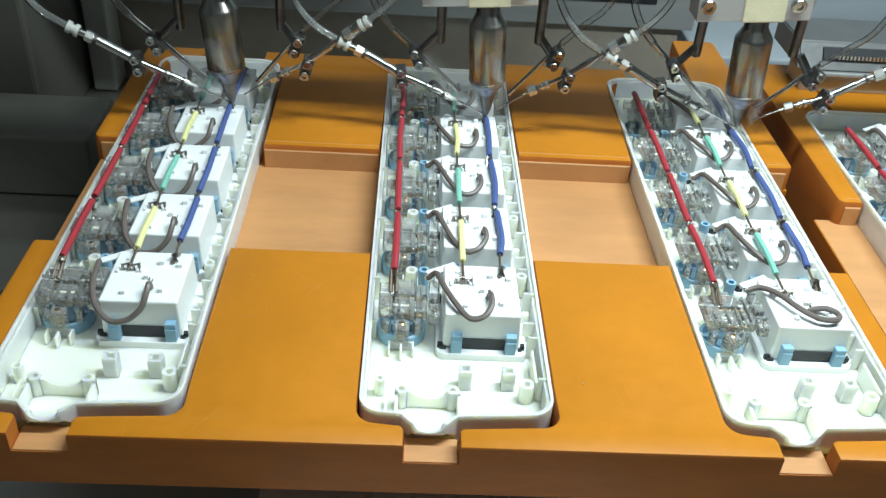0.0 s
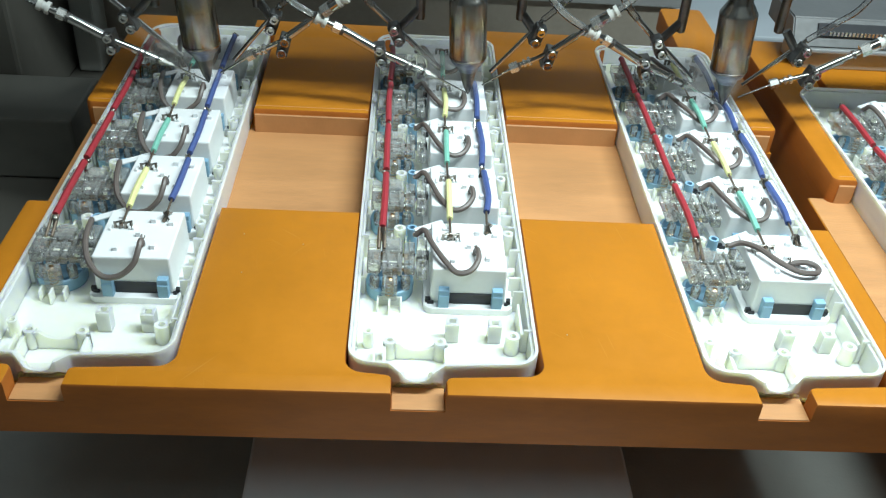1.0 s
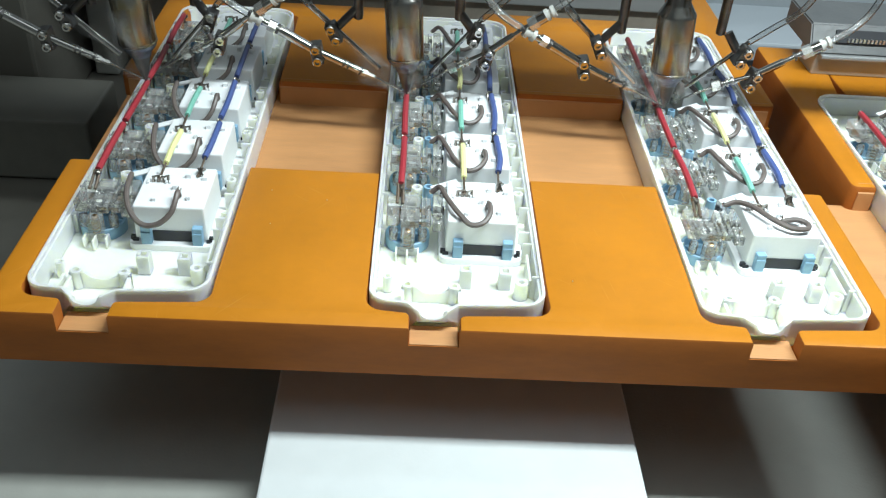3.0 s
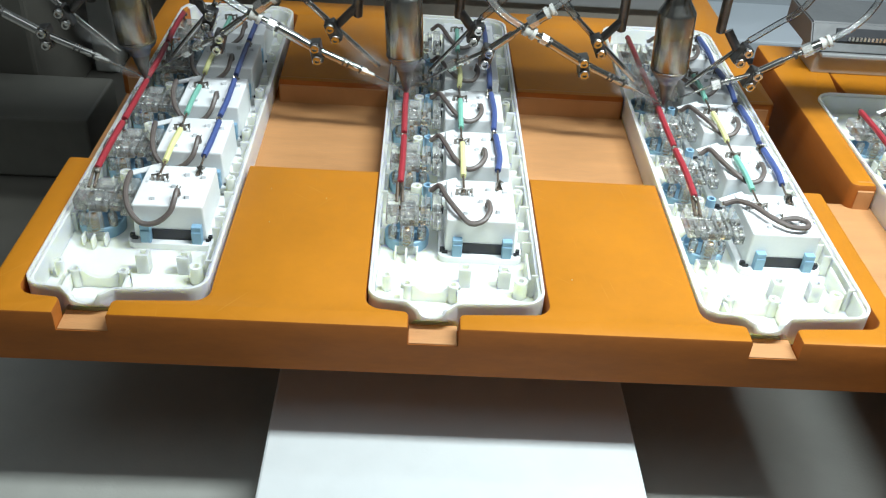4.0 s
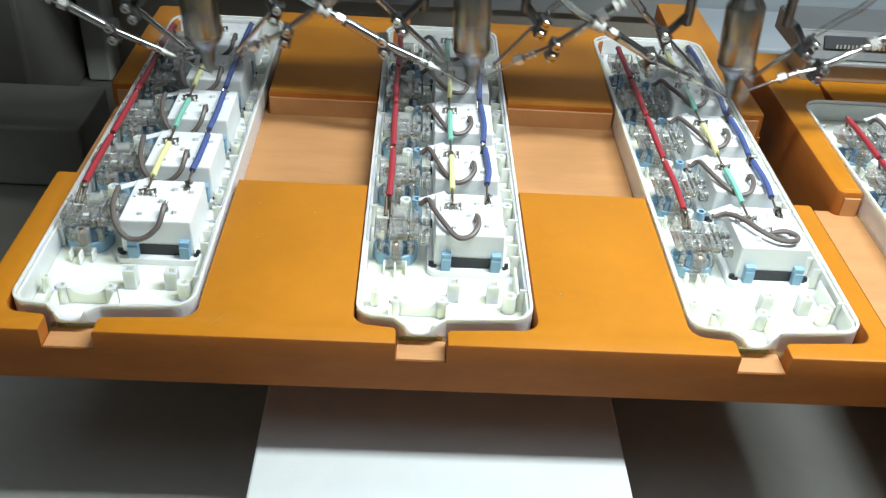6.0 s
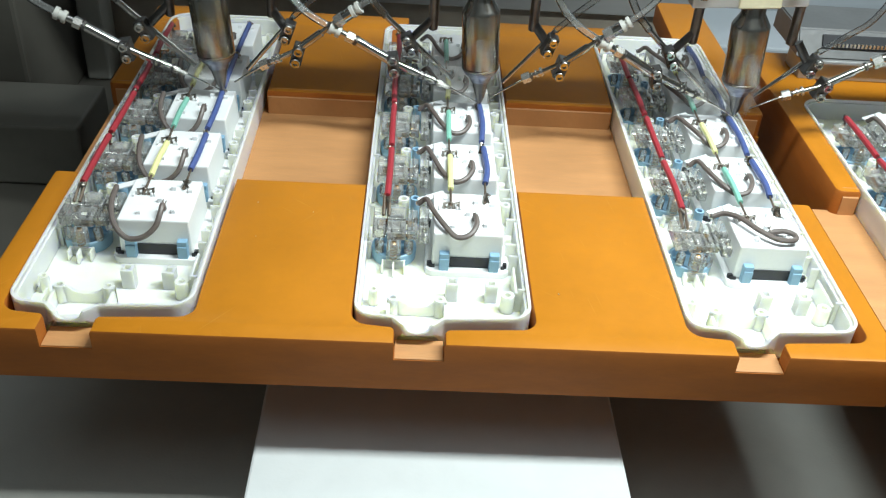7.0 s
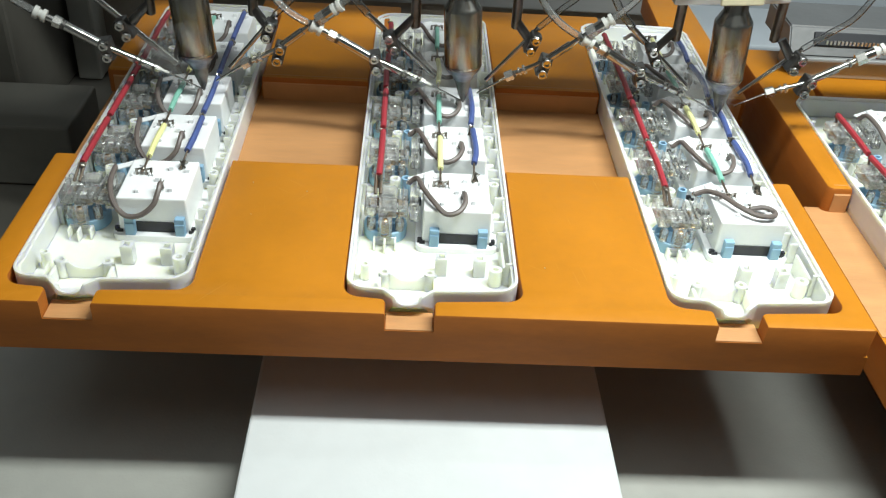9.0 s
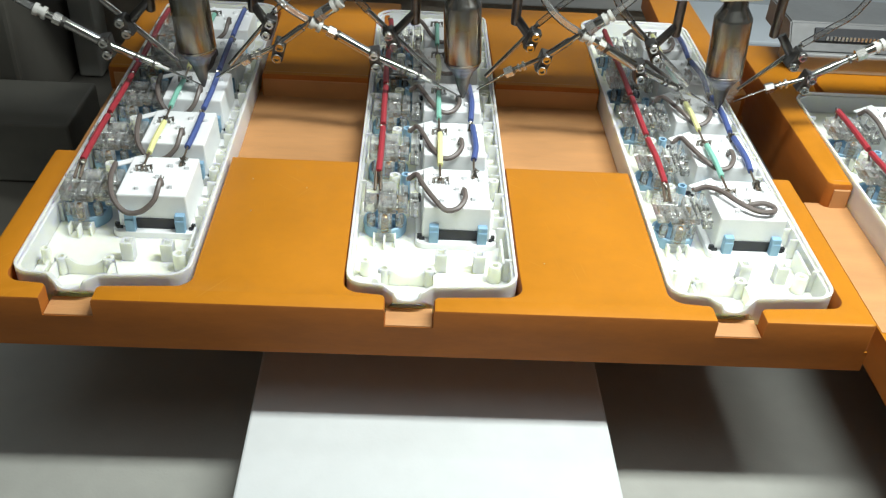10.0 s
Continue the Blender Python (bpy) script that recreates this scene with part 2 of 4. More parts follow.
def filleted(corners, steps=6):
    """A closed outline from corners (x, y, radius)."""
    out, n = [], len(corners)
    for i, (x, y, r) in enumerate(corners):
        p, a, b = Vector((x, y)), Vector(corners[i - 1][:2]), Vector(corners[(i + 1) % n][:2])
        if r <= 0:
            out.append(p)
            continue
        u, v = (a - p).normalized(), (b - p).normalized()
        ang = u.angle(v)
        d = min(r / math.tan(ang / 2), 0.49 * (a - p).length, 0.49 * (b - p).length)
        r2 = d * math.tan(ang / 2)
        c = p + (u + v).normalized() * (r2 / math.sin(ang / 2))
        s, e = p + u * d - c, p + v * d - c
        for k in range(steps + 1):
            w = s.lerp(e, k / steps).normalized() * r2
            out.append(c + w)
    return out


def offset(outline, d):
    """The outline (counter-clockwise) moved inward by d."""
    out, n = [], len(outline)
    for i, p in enumerate(outline):
        a, b = outline[i - 1], outline[(i + 1) % n]
        t = (b - a).normalized()
        out.append(p + Vector((-t.y, t.x)) * d)
    return out


def inset(outline, d):
    """A counter-clockwise outline moved inward by d with mitred corners."""
    out, n = [], len(outline)
    for i, p in enumerate(outline):
        u, v = (p - outline[i - 1]).normalized(), (outline[(i + 1) % n] - p).normalized()
        e, f = Vector((-u.y, u.x)), Vector((-v.y, v.x))
        out.append(p + (e + f) * (d / max(0.3, 1 + e.dot(f))))
    return out


def prism(bm, outline, z0, z1, bevel=0.0):
    """An upright slab over an outline, its top edge rounded by bevel."""
    pts = [Vector((p[0], p[1])) for p in outline]
    pts = [p for i, p in enumerate(pts) if (p - pts[i - 1]).length > 1e-6]
    if sum(pts[i - 1].cross(p) for i, p in enumerate(pts)) < 0:
        pts.reverse()
    levels = [(pts, z0), (pts, z1 - bevel)]
    if bevel:
        levels += [(inset(pts, 0.3 * bevel), z1 - 0.3 * bevel), (inset(pts, bevel), z1)]
    rings = [[bm.verts.new((p.x, p.y, z)) for p in row] for row, z in levels]
    n = len(pts)
    for p, q in zip(rings, rings[1:]):
        for i in range(n):
            bm.faces.new((p[i], p[(i + 1) % n], q[(i + 1) % n], q[i]))
    bm.faces.new(rings[0][::-1]), bm.faces.new(rings[-1])
    return bm


def ring_wall(bm, outer, inner, z0, z1, top=None, foot=None):
    """A wall between two outlines of the same count; top(i) may lower its rim."""
    n = len(outer)
    zt = [z1 if top is None else min(z1, top(p)) for p in outer]
    zb = [z0 if foot is None else foot(p) for p in outer]
    o0, o1 = [bm.verts.new((p.x, p.y, z)) for p, z in zip(outer, zb)], [bm.verts.new((p.x, p.y, z)) for p, z in zip(outer, zt)]
    i0, i1 = [bm.verts.new((p.x, p.y, z)) for p, z in zip(inner, zb)], [bm.verts.new((p.x, p.y, z)) for p, z in zip(inner, zt)]
    for i in range(n):
        j = (i + 1) % n
        for q in ((o0[i], o0[j], o1[j], o1[i]), (i1[i], i1[j], i0[j], i0[i]), (o1[i], o1[j], i1[j], i1[i]), (i0[i], i0[j], o0[j], o0[i])):
            bm.faces.new(q)
    return bm


# ---- the machine's bed and the room round it ----
PITCH = 0.1457
FLOOR_Z, RIM_Z = -0.0156, 0.0012
BED_Z, SLIDE_Z = -0.10, -0.065


def setting():
    tagged(part("machine_bed", boxes((-0.75, 0.95, -0.7, 0.60, BED_Z - 0.03, BED_Z), bevel=0.002), BASE_PAINT), "grey-white painted steel bed of the machine", "machine bed", kind="structure")
    tagged(part("machine_frame", boxes((-0.72, 0.92, -0.67, 0.57, -0.9, BED_Z - 0.0302), bevel=0.003), BASE_PAINT), "grey painted steel frame under the machine bed", "machine frame", kind="structure")
    tagged(part("floor", boxes((-1.6, 1.6, -1.6, 1.6, -0.95, -0.9)), WALL), "plain grey workshop floor", "floor", kind="structure")
    tagged(part("ceiling", boxes((-1.6, 1.6, -1.6, 1.6, 1.95, 2.0)), WALL), "plain workshop ceiling", "ceiling", kind="structure")
    for name, b in (("wall_north", (-1.6, 1.6, 1.6, 1.7, -0.9, 1.95)), ("wall_south", (-1.6, 1.6, -1.7, -1.6, -0.9, 1.95)), ("wall_west", (-1.7, -1.6, -1.6, 1.6, -0.9, 1.95)), ("wall_east", (1.6, 1.7, -1.6, 1.6, -0.9, 1.95))):
        tagged(part(name, boxes(b), WALL), "plain painted workshop wall", "wall", kind="structure")
    tagged(part("rear_panel", boxes((-0.75, 0.95, 0.52, 0.535, BED_Z, 0.45)), GREY_PANEL), "pale grey rear panel of the machine", "machine panel", kind="structure")
    tagged(part("side_panel", boxes((-0.40, -0.385, 0.05, 0.52, BED_Z, 0.45)), DARK_PANEL), "dark grey side panel of the machine", "machine panel", kind="structure")


setting()


def slide_plate():
    ob = thing("slide_plate", "off-white painted slide plate under the orange fixture", "slide plate")
    part("plate", boxes((-0.0613, 0.1070, -0.30, 0.36, BED_Z + 0.0002, SLIDE_Z), bevel=0.0012), PAINT, ob)
    for x in (-0.02, 0.066):
        part("carriage", boxes((x - 0.016, x + 0.016, 0.10, 0.30, SLIDE_Z, -0.0266)), DARK_STEEL, ob, "dark steel riser block")
    return ob


slide_plate()


def rear_rail():
    ob = thing("rear_rail", "brushed aluminium cross rail with a long dark slot", "machine rail")
    part("beam", boxes((-0.26, 0.235, 0.43, 0.47, -0.028, 0.05), bevel=0.0015), ALUMINIUM, ob)
    # reflection of the orange plate is put into this face's colour
    part("lower_face", boxes((-0.26, 0.225, 0.436, 0.462, BED_Z, -0.0285)), REFLECT_BROWN, ob, "metal lower face with the fixture's reflection coloured in grey-brown")
    part("slot", boxes((0.06, 0.20, 0.4285, 0.432, -0.006, 0.004), bevel=0.001), DARK, ob)
    part("shelf", boxes((0.24, 0.75, 0.42, 0.51, BED_Z, -0.045), bevel=0.002), GREY_PANEL, ob)
    part("groove", boxes((0.24, 0.75, 0.4175, 0.4195, -0.065, -0.060)), DARK, ob)
    return ob


rear_rail()


def left_machine():
    ob = thing("drive_cabinet", "dark grey drive cabinet beside the fixture", "cabinet")
    part("body", boxes((-0.37, -0.268, 0.30, 0.42, BED_Z + 0.0045, 0.03), bevel=0.003), DARK_PANEL, ob)
    # thin added sheet that darkens the left of the bed
    part("dark_sheet", boxes((-0.38, -0.190, 0.13, 0.43, BED_Z + 0.0002, BED_Z + 0.004), bevel=0.001), DARK_PANEL, ob, "thin dark grey sheet added on the bed")
    part("step_box", boxes((-0.34, -0.215, 0.235, 0.2995, BED_Z + 0.0045, -0.050), bevel=0.002), DULL_PANEL, ob, "dull grey step box")
    part("column", boxes((-0.264, -0.245, 0.40, 0.43, BED_Z + 0.0045, 0.12), bevel=0.002), BASE_PAINT, ob, "grey painted column")
    return ob


left_machine()

# ---- the power strips ----
SHELL_OUT = filleted([(-0.0182, 0.0143, 0.011), (-0.0015, 0.0127, 0.002), (0.0030, 0.0077, 0.0022), *[(0.0045 + 0.00085 * k, 0.0069, 0) for k in range(13)], (0.0162, 0.0077, 0.0022),
                      (0.0208, 0.0123, 0.002), (0.0592, 0.0147, 0.010), (0.0605, 0.3345, 0.013), (-0.0168, 0.3345, 0.013)])


def shell_body(parent):
    out = SHELL_OUT

    def dip(p):
        if p.y < 0.0115 and 0.004 < p.x < 0.0152:
            d = abs(p.x - 0.0096)
            return RIM_Z - 0.0040 * math.sqrt(max(0.0, 1 - (d / 0.0058) ** 2))
        return RIM_Z

    def foot(p):
        low = FLOOR_Z + 0.003
        if p.y < 0.0140 and -0.003 < p.x < 0.0225:
            k = min(1.0, max(0.0, (p.y - 0.0069) / 0.0062))
            return -0.0040 + (low + 0.0040) * k * k * k
        return low
    bm = bmesh.new()
    ring_wall(bm, out, offset(out, 0.0013), FLOOR_Z + 0.003, RIM_Z, dip, foot)
    shell = part("shell", bm, SHELL, parent, "ivory moulded plastic lower shell", smooth=True)
    lip = lambda p: dip(p) - 0.0016
    part("lip", ring_wall(bmesh.new(), offset(out, 0.0014), offset(out, 0.0027), FLOOR_Z + 0.003, RIM_Z - 0.0014, lip, foot), SHELL, shell, smooth=True)
    part("bottom", prism(bmesh.new(), [p for p in offset(out, 0.0004) if not (p.y < 0.0139 and -0.003 < p.x < 0.0225)], FLOOR_Z + 0.0002, -0.012), SHELL, shell, smooth=True)
    bm = bmesh.new()
    edge = [(0.0075, -0.0033), (0.0073, -0.0042), (0.0115, -0.0060), (0.0160, -0.0122), (0.0180, -0.0120), (0.0140, -0.0054), (0.0089, -0.0038)]
    va, vb = [bm.verts.new((max(-0.001, 0.0044 - 0.9 * (y - 0.0077)), y, z)) for y, z in edge], [bm.verts.new((min(0.0203, 0.0148 + 0.9 * (y - 0.0077)), y, z)) for y, z in edge]
    bm.faces.new(va), bm.faces.new(vb[::-1])
    for q in range(7):
        bm.faces.new((va[q], va[(q + 1) % 7], vb[(q + 1) % 7], vb[q]))
    bmesh.ops.recalc_face_normals(bm, faces=bm.faces)
    part("cord_chin", bm, SHELL, shell)
    return shell


def boss(x, y, r, z1, hole=0.5):
    bm = bmesh.new()
    lathe(bm, [(r * 1.1, -0.0122), (r, z1), (r * hole, z1), (r * hole, z1 - 0.004)], (x, y, 0), 14)
    return bm


def shell_fittings(parent):
    """Cable clamp, screw bosses and fins at the cord end, fins along the wall."""
    for x, y, r, z in ((-0.0105, 0.0375, 0.0022, -0.0035), (-0.0014, 0.0310, 0.0026, -0.0028), (0.0194, 0.0310, 0.0026, -0.0028), (0.0502, 0.0362, 0.0030, -0.0030)):
        part("boss", boss(x, y, r, z), SHELL, parent, smooth=True)
    for x, y in ((0.0432, 0.0492), (0.0250, 0.0490)):
        z = -0.0018 if x < 0.03 else -0.0024
        bm = boxes((x - 0.0028, x + 0.0028, y - 0.0085, y - 0.0071, -0.0122, z), (x - 0.0028, x + 0.0028, y - 0.0044, y - 0.0030, -0.0122, z), (x - 0.0028, x - 0.0014, y - 0.0071, y - 0.0044, -0.0122, z),
                   (x + 0.0014, x + 0.0028, y - 0.0071, y - 0.0044, -0.0122, z), (x - 0.0014, x + 0.0014, y - 0.0071, y - 0.0044, -0.0122, z - 0.0025))
        part("post", bm, SHELL, parent)
    # saddle wall with a round dip for the cord
    bm = bmesh.new()
    xs = [-0.0042 + 0.0268 * k / 16 for k in range(17)]
    front, back = [], []
    for x in xs:
        z = -0.0034 - 0.0034 * math.sqrt(max(0.0, 1 - ((x - 0.0102) / 0.0068) ** 2))
        front.append((bm.verts.new((x, 0.0294, -0.0122)), bm.verts.new((x, 0.0294, z))))
        back.append((bm.verts.new((x, 0.0309, -0.0122)), bm.verts.new((x, 0.0309, z))))
    for i in range(16):
        for q in ((front[i][0], front[i + 1][0], front[i + 1][1], front[i][1]), (back[i + 1][0], back[i][0], back[i][1], back[i + 1][1]), (front[i][1], front[i + 1][1], back[i + 1][1], back[i][1])):
            bm.faces.new(q)
    part("cord_saddle", bm, SHELL, parent, smooth=True)
    for x, y in ((-0.0042, 0.0155), (0.0212, 0.0165)):
        part("partition", boxes((x, x + 0.0014, y, 0.0294, -0.0122, -0.0046)), SHELL, parent)
    part("partition", boxes((-0.0082, -0.0071, 0.0170, 0.0320, -0.0122, -0.0060)), SHELL, parent)
    part("fin", boxes((0.0535, 0.0545, 0.036, 0.056, -0.0122, -0.0020), (0.0545, 0.0578, 0.0355, 0.0365, -0.0122, 0.0005)), SHELL, parent)


def wire(parent, name, mat, points, radius, label=""):
    return part(name, tube(bmesh.new(), points, radius, 8), mat, parent, label, smooth=True)


def blob(bm, x, y, z, r, seed):
    rnd = random.Random(seed)
    made = bmesh.ops.create_icosphere(bm, subdivisions=2, radius=r, matrix=Matrix.Translation((x, y, z)))
    for v in made["verts"]:
        v.co += Vector((rnd.uniform(-1, 1), rnd.uniform(-1, 1), rnd.uniform(-1, 1))) * r * 0.13
    return bm


MESHES = {}


def cached(name, build, mat, parent, label="", m=None, smooth=False):
    if name not in MESHES:
        MESHES[name] = part(name.split("/")[-1], build(), mat, parent, label, smooth)
        MESHES[name].matrix_basis = m or Matrix()
        return MESHES[name]
    return share(name.split("/")[-1], MESHES[name], parent, m or Matrix(), label)


def socket_block():
    bm = bmesh.new()
    box(bm, 0.0160, 0.0488, -0.018, 0.018, -0.0086, 0.0098, bevel=0.0008)
    for v in bm.verts:  # mould draft
        if v.co.z < 0:
            v.co.x += 0.0006 if v.co.x > 0.03 else -0.0002
            v.co.y -= 0.0005 if v.co.y < 0 else -0.0005
    for x, y, sx, sy, h in ((0.0250, -0.0125, 0.0010, 0.0012, 0.0018), (0.0405, -0.0105, 0.0010, 0.0014, 0.0020), (0.0325, -0.0020, 0.0011, 0.0009, 0.0022), (0.0275, 0.0040, 0.0005, 0.0020, 0.0014),
                            (0.0290, 0.0040, 0.0005, 0.0020, 0.0014), (0.0190, 0.0035, 0.0006, 0.0022, 0.0012), (0.0368, 0.0090, 0.0012, 0.0012, 0.0022), (0.0448, 0.0075, 0.0012, 0.0012, 0.0018), (0.0225, 0.0120, 0.0016, 0.0012, 0.0010)):
        box(bm, x - sx, x + sx, y - sy, y + sy, 0.0096, 0.0098 + h, bevel=0.0002)
    return bm


def base_frame():
    bm = bmesh.new()
    prism(bm, filleted([(0.0128, -0.0225, 0.004), (0.0530, -0.0225, 0.004), (0.0530, 0.0215, 0.004), (0.0128, 0.0215, 0.004)], 4), -0.0122, -0.0088, 0.0005)
    return bm


CLEAR_ROOMS = [  # x0, x1, y0, y1, z0, z1 of the clear blocks that make up the moulding
    (-0.0128, -0.0068, -0.0125, 0.0062, 0.0014, 0.0074), (-0.0060, 0.0030, -0.0130, -0.0022, 0.0010, 0.0056), (-0.0060, 0.0030, -0.0014, 0.0062, 0.0014, 0.0078),
    (0.0036, 0.0084, -0.0125, 0.0062, 0.0014, 0.0064), (0.0092, 0.0140, -0.0150, -0.0062, 0.0008, 0.0060), (0.0092, 0.0140, -0.0054, 0.0080, 0.0008, 0.0080), (-0.0066, 0.0018, 0.0070, 0.0112, -0.0060, 0.0056)]
CLEAR_RIBS = [(-0.0105, -0.0097, -0.0124, -0.0060, 0.0075, 0.0090), (-0.0126, -0.0070, -0.0012, -0.0004, 0.0075, 0.0090), (-0.0040, -0.0032, -0.0126, -0.0030, 0.0057, 0.0076), (0.0006, 0.0014, -0.0126, -0.0030, 0.0057, 0.0076),
              (0.0056, 0.0063, -0.0120, 0.0055, 0.0065, 0.0080), (0.0094, 0.0138, -0.0100, -0.0092, 0.0061, 0.0080)]


def clear_switch(parent, m):
    """The clear switch: blocks side by side, ribs, a spring tower in front and two feet."""
    body = cached("switch_body", lambda: boxes(CLEAR_ROOMS[0], bevel=0.0006), CLEAR, parent, "clear polycarbonate switch body", m=m)
    for k, b in enumerate(CLEAR_ROOMS[1:]):
        cached("c%d/chamber" % k, lambda: boxes(b, bevel=0.0006), CLEAR, body)
    for k, b in enumerate(CLEAR_RIBS):
        cached("r%d/rib" % k, lambda: boxes(b, bevel=0.0002), CLEAR, body)
    cached("spring_tower", lambda: boxes((-0.0058, 0.0010, -0.0196, -0.0138, -0.0085, 0.0026), bevel=0.0009), CLEAR, body)
    for x in (-0.0092, 0.0046):
        cached("f%d/foot" % (x > 0), lambda: lathe(bmesh.new(), [(0.0021, -0.0060), (0.0023, -0.0010), (0.0019, 0.0003)], (x, -0.0122, 0), 14), CLEAR, body, smooth=True)
    return body


def module(parent, i, rnd, colour, strip):
    """One socket with its switch; i counts from the cord end."""
    y = 0.0820 + 0.05 * i
    m = pose(0, y, 0)
    base = cached("base_frame", base_frame, WHITE, parent, m=m, smooth=True)
    cached("base_gap", lambda: boxes((0.0243, 0.0429, -0.0190, -0.0176, -0.0085, -0.0030), (0.0146, 0.0174, -0.0196, -0.0186, -0.0088, -0.0074), (0.0136, 0.0160, -0.0186, -0.0170, -0.0088, -0.0066), (0.0490, 0.0506, -0.0196, -0.0186, -0.0088, -0.0074), (0.0500, 0.0518, -0.0186, -0.0165, -0.0088, -0.0066)), DARK, base, "dark gap and slot under the block")
    block = cached("socket_block", socket_block, WHITE, parent, "matt white socket block", m=m @ pose(0, 0, 0, 0, 0, rnd.uniform(-0.6, 0.6)))
    for x in (0.0190, 0.0427):
        cached("clip", lambda: boxes((0.0003, 0.0050, -0.0215, -0.0180, -0.0100, 0.0004), (0.0003, 0.0050, -0.0220, -0.0213, -0.0100, -0.0022), bevel=0.0004), BLUE_CLIP, block, "pale blue snap clip", m=pose(x, 0, 0))
    switch = clear_switch(parent, m)
    ring = cached("rocker_ring", lambda: lathe(bmesh.new(), [(0.0106, -0.0121), (0.0109, -0.0072), (0.0107, -0.0062), (0.0101, -0.0058), (0.0093, -0.0062), (0.0088, -0.0106), (0.0040, -0.0110), (0.0038, -0.0092), (0.0010, -0.0092)], (-0.0024, -0.0062, 0), 32), BLUE_CLIP, switch, "pale blue rocker seat", smooth=True)
    cached("rocker_web", lambda: boxes((-0.0112, -0.0062, -0.0068, -0.0056, -0.0108, -0.0064), (0.0014, 0.0064, -0.0068, -0.0056, -0.0108, -0.0064), bevel=0.0002), BLUE_CLIP, ring)
    cached("dark_hook", lambda: boxes((0.0136, 0.0150, 0.002, 0.005, -0.0010, 0.0030), bevel=0.0004), DARK, switch)
    cached("spring_contact", lambda: lathe(tube(bmesh.new(), [(-0.0024 + 0.0017 * math.cos(a * 0.9), -0.0165 + 0.0017 * math.sin(a * 0.9), -0.0075 + 0.00026 * a) for a in range(34)], 0.00042, 5),
                                                    [(0.0017, 0.0012), (0.0017, 0.0022), (0.0008, 0.0028)], (-0.0024, -0.0162, 0), 10), BRASS, switch, "coiled bronze spring contact", smooth=True)
    cached("cross_contact", lambda: boxes((-0.0105, 0.0070, 0.0008, 0.0018, 0.0012, 0.0030), (-0.0015, 0.0065, -0.0100, -0.0085, 0.0012, 0.0022), bevel=0.0003), BRASS, switch, "bronze contact bar")
    cached("contact_strip", lambda: boxes((-0.0110, 0.0075, -0.0052, -0.0036, 0.0010, 0.0016), (-0.0080, -0.0062, -0.0110, 0.0040, 0.0018, 0.0024), (0.0102, 0.0118, -0.0140, 0.0060, 0.0014, 0.0022), (0.0010, 0.0026, -0.0105, 0.0040, 0.0018, 0.0024), (-0.0060, 0.0010, 0.0079, 0.0089, -0.0040, 0.0025), bevel=0.0003), SOLDER, switch, "tinned contact strips inside")
    cached("rivet", lambda: lathe(lathe(lathe(bmesh.new(), [(0.0012, 0.0060), (0.0011, 0.0088), (0.0004, 0.0090)], (-0.0052, 0.002, 0), 10), [(0.0012, 0.0060), (0.0010, 0.0082)], (0.0075, -0.004, 0), 10),
                                [(0.0010, 0.0062), (0.0009, 0.0080)], (0.0118, -0.012, 0), 10), SOLDER, switch, smooth=True)
    cached("front_fin", lambda: boxes((-0.0079, -0.0070, -0.0225, -0.0175, -0.0121, -0.0066), (-0.0028, -0.0018, -0.0248, -0.0198, -0.0121, -0.0062), (0.0024, 0.0033, -0.0225, -0.0175, -0.0121, -0.0066), (-0.0079, 0.0033, -0.0176, -0.0166, -0.0121, -0.0075), bevel=0.0002), SHELL, parent, m=m)
    if i < 4:
        cached("guide_post", lambda: boss(0.0015, 0.0245, 0.0028, 0.0012, 0.55), SHELL, parent, m=m, smooth=True)
        cached("blue_post", lambda: boss(0.0072, 0.0225, 0.0024, 0.0030, 0.6), BLUE_CLIP, parent, m=m, smooth=True)
    cached("wall_post", lambda: boss(0.0535, 0.0255, 0.0026, -0.0005, 0.55), SHELL, parent, m=m, smooth=True)
    for k, b in enumerate(((0.0515, 0.0578, -0.0085, -0.0075, -0.0121, -0.0015), (0.0530, 0.0578, 0.0095, 0.0105, -0.0121, 0.0010), (0.0525, 0.0578, -0.0195, -0.0187, -0.0121, -0.0005), (0.0522, 0.0552, 0.0005, 0.0035, -0.0121, -0.0045))):
        cached("wall%d/fin" % k, lambda: boxes(b), SHELL, parent, m=m)
    for k, b in enumerate(((-0.0158, -0.0128, 0.0175, 0.0186, -0.0121, 0.0010), (-0.0158, -0.0135, -0.0105, -0.0096, -0.0121, -0.0020))):
        cached("left%d/fin" % k, lambda: boxes(b), SHELL, parent, m=m)
    tongue = cached("tongue", lambda: boxes((0, 0.0145, -0.0020, 0.0020, -0.0004, 0.0004), bevel=0.0002), WHITE, parent, "thin pale plastic tongue", m=m @ pose(0.0085, 0.0135, 0.0072, 0, -6, 24))
    # grey jumper from the switch to the block
    j = lambda s: rnd.uniform(-s, s)
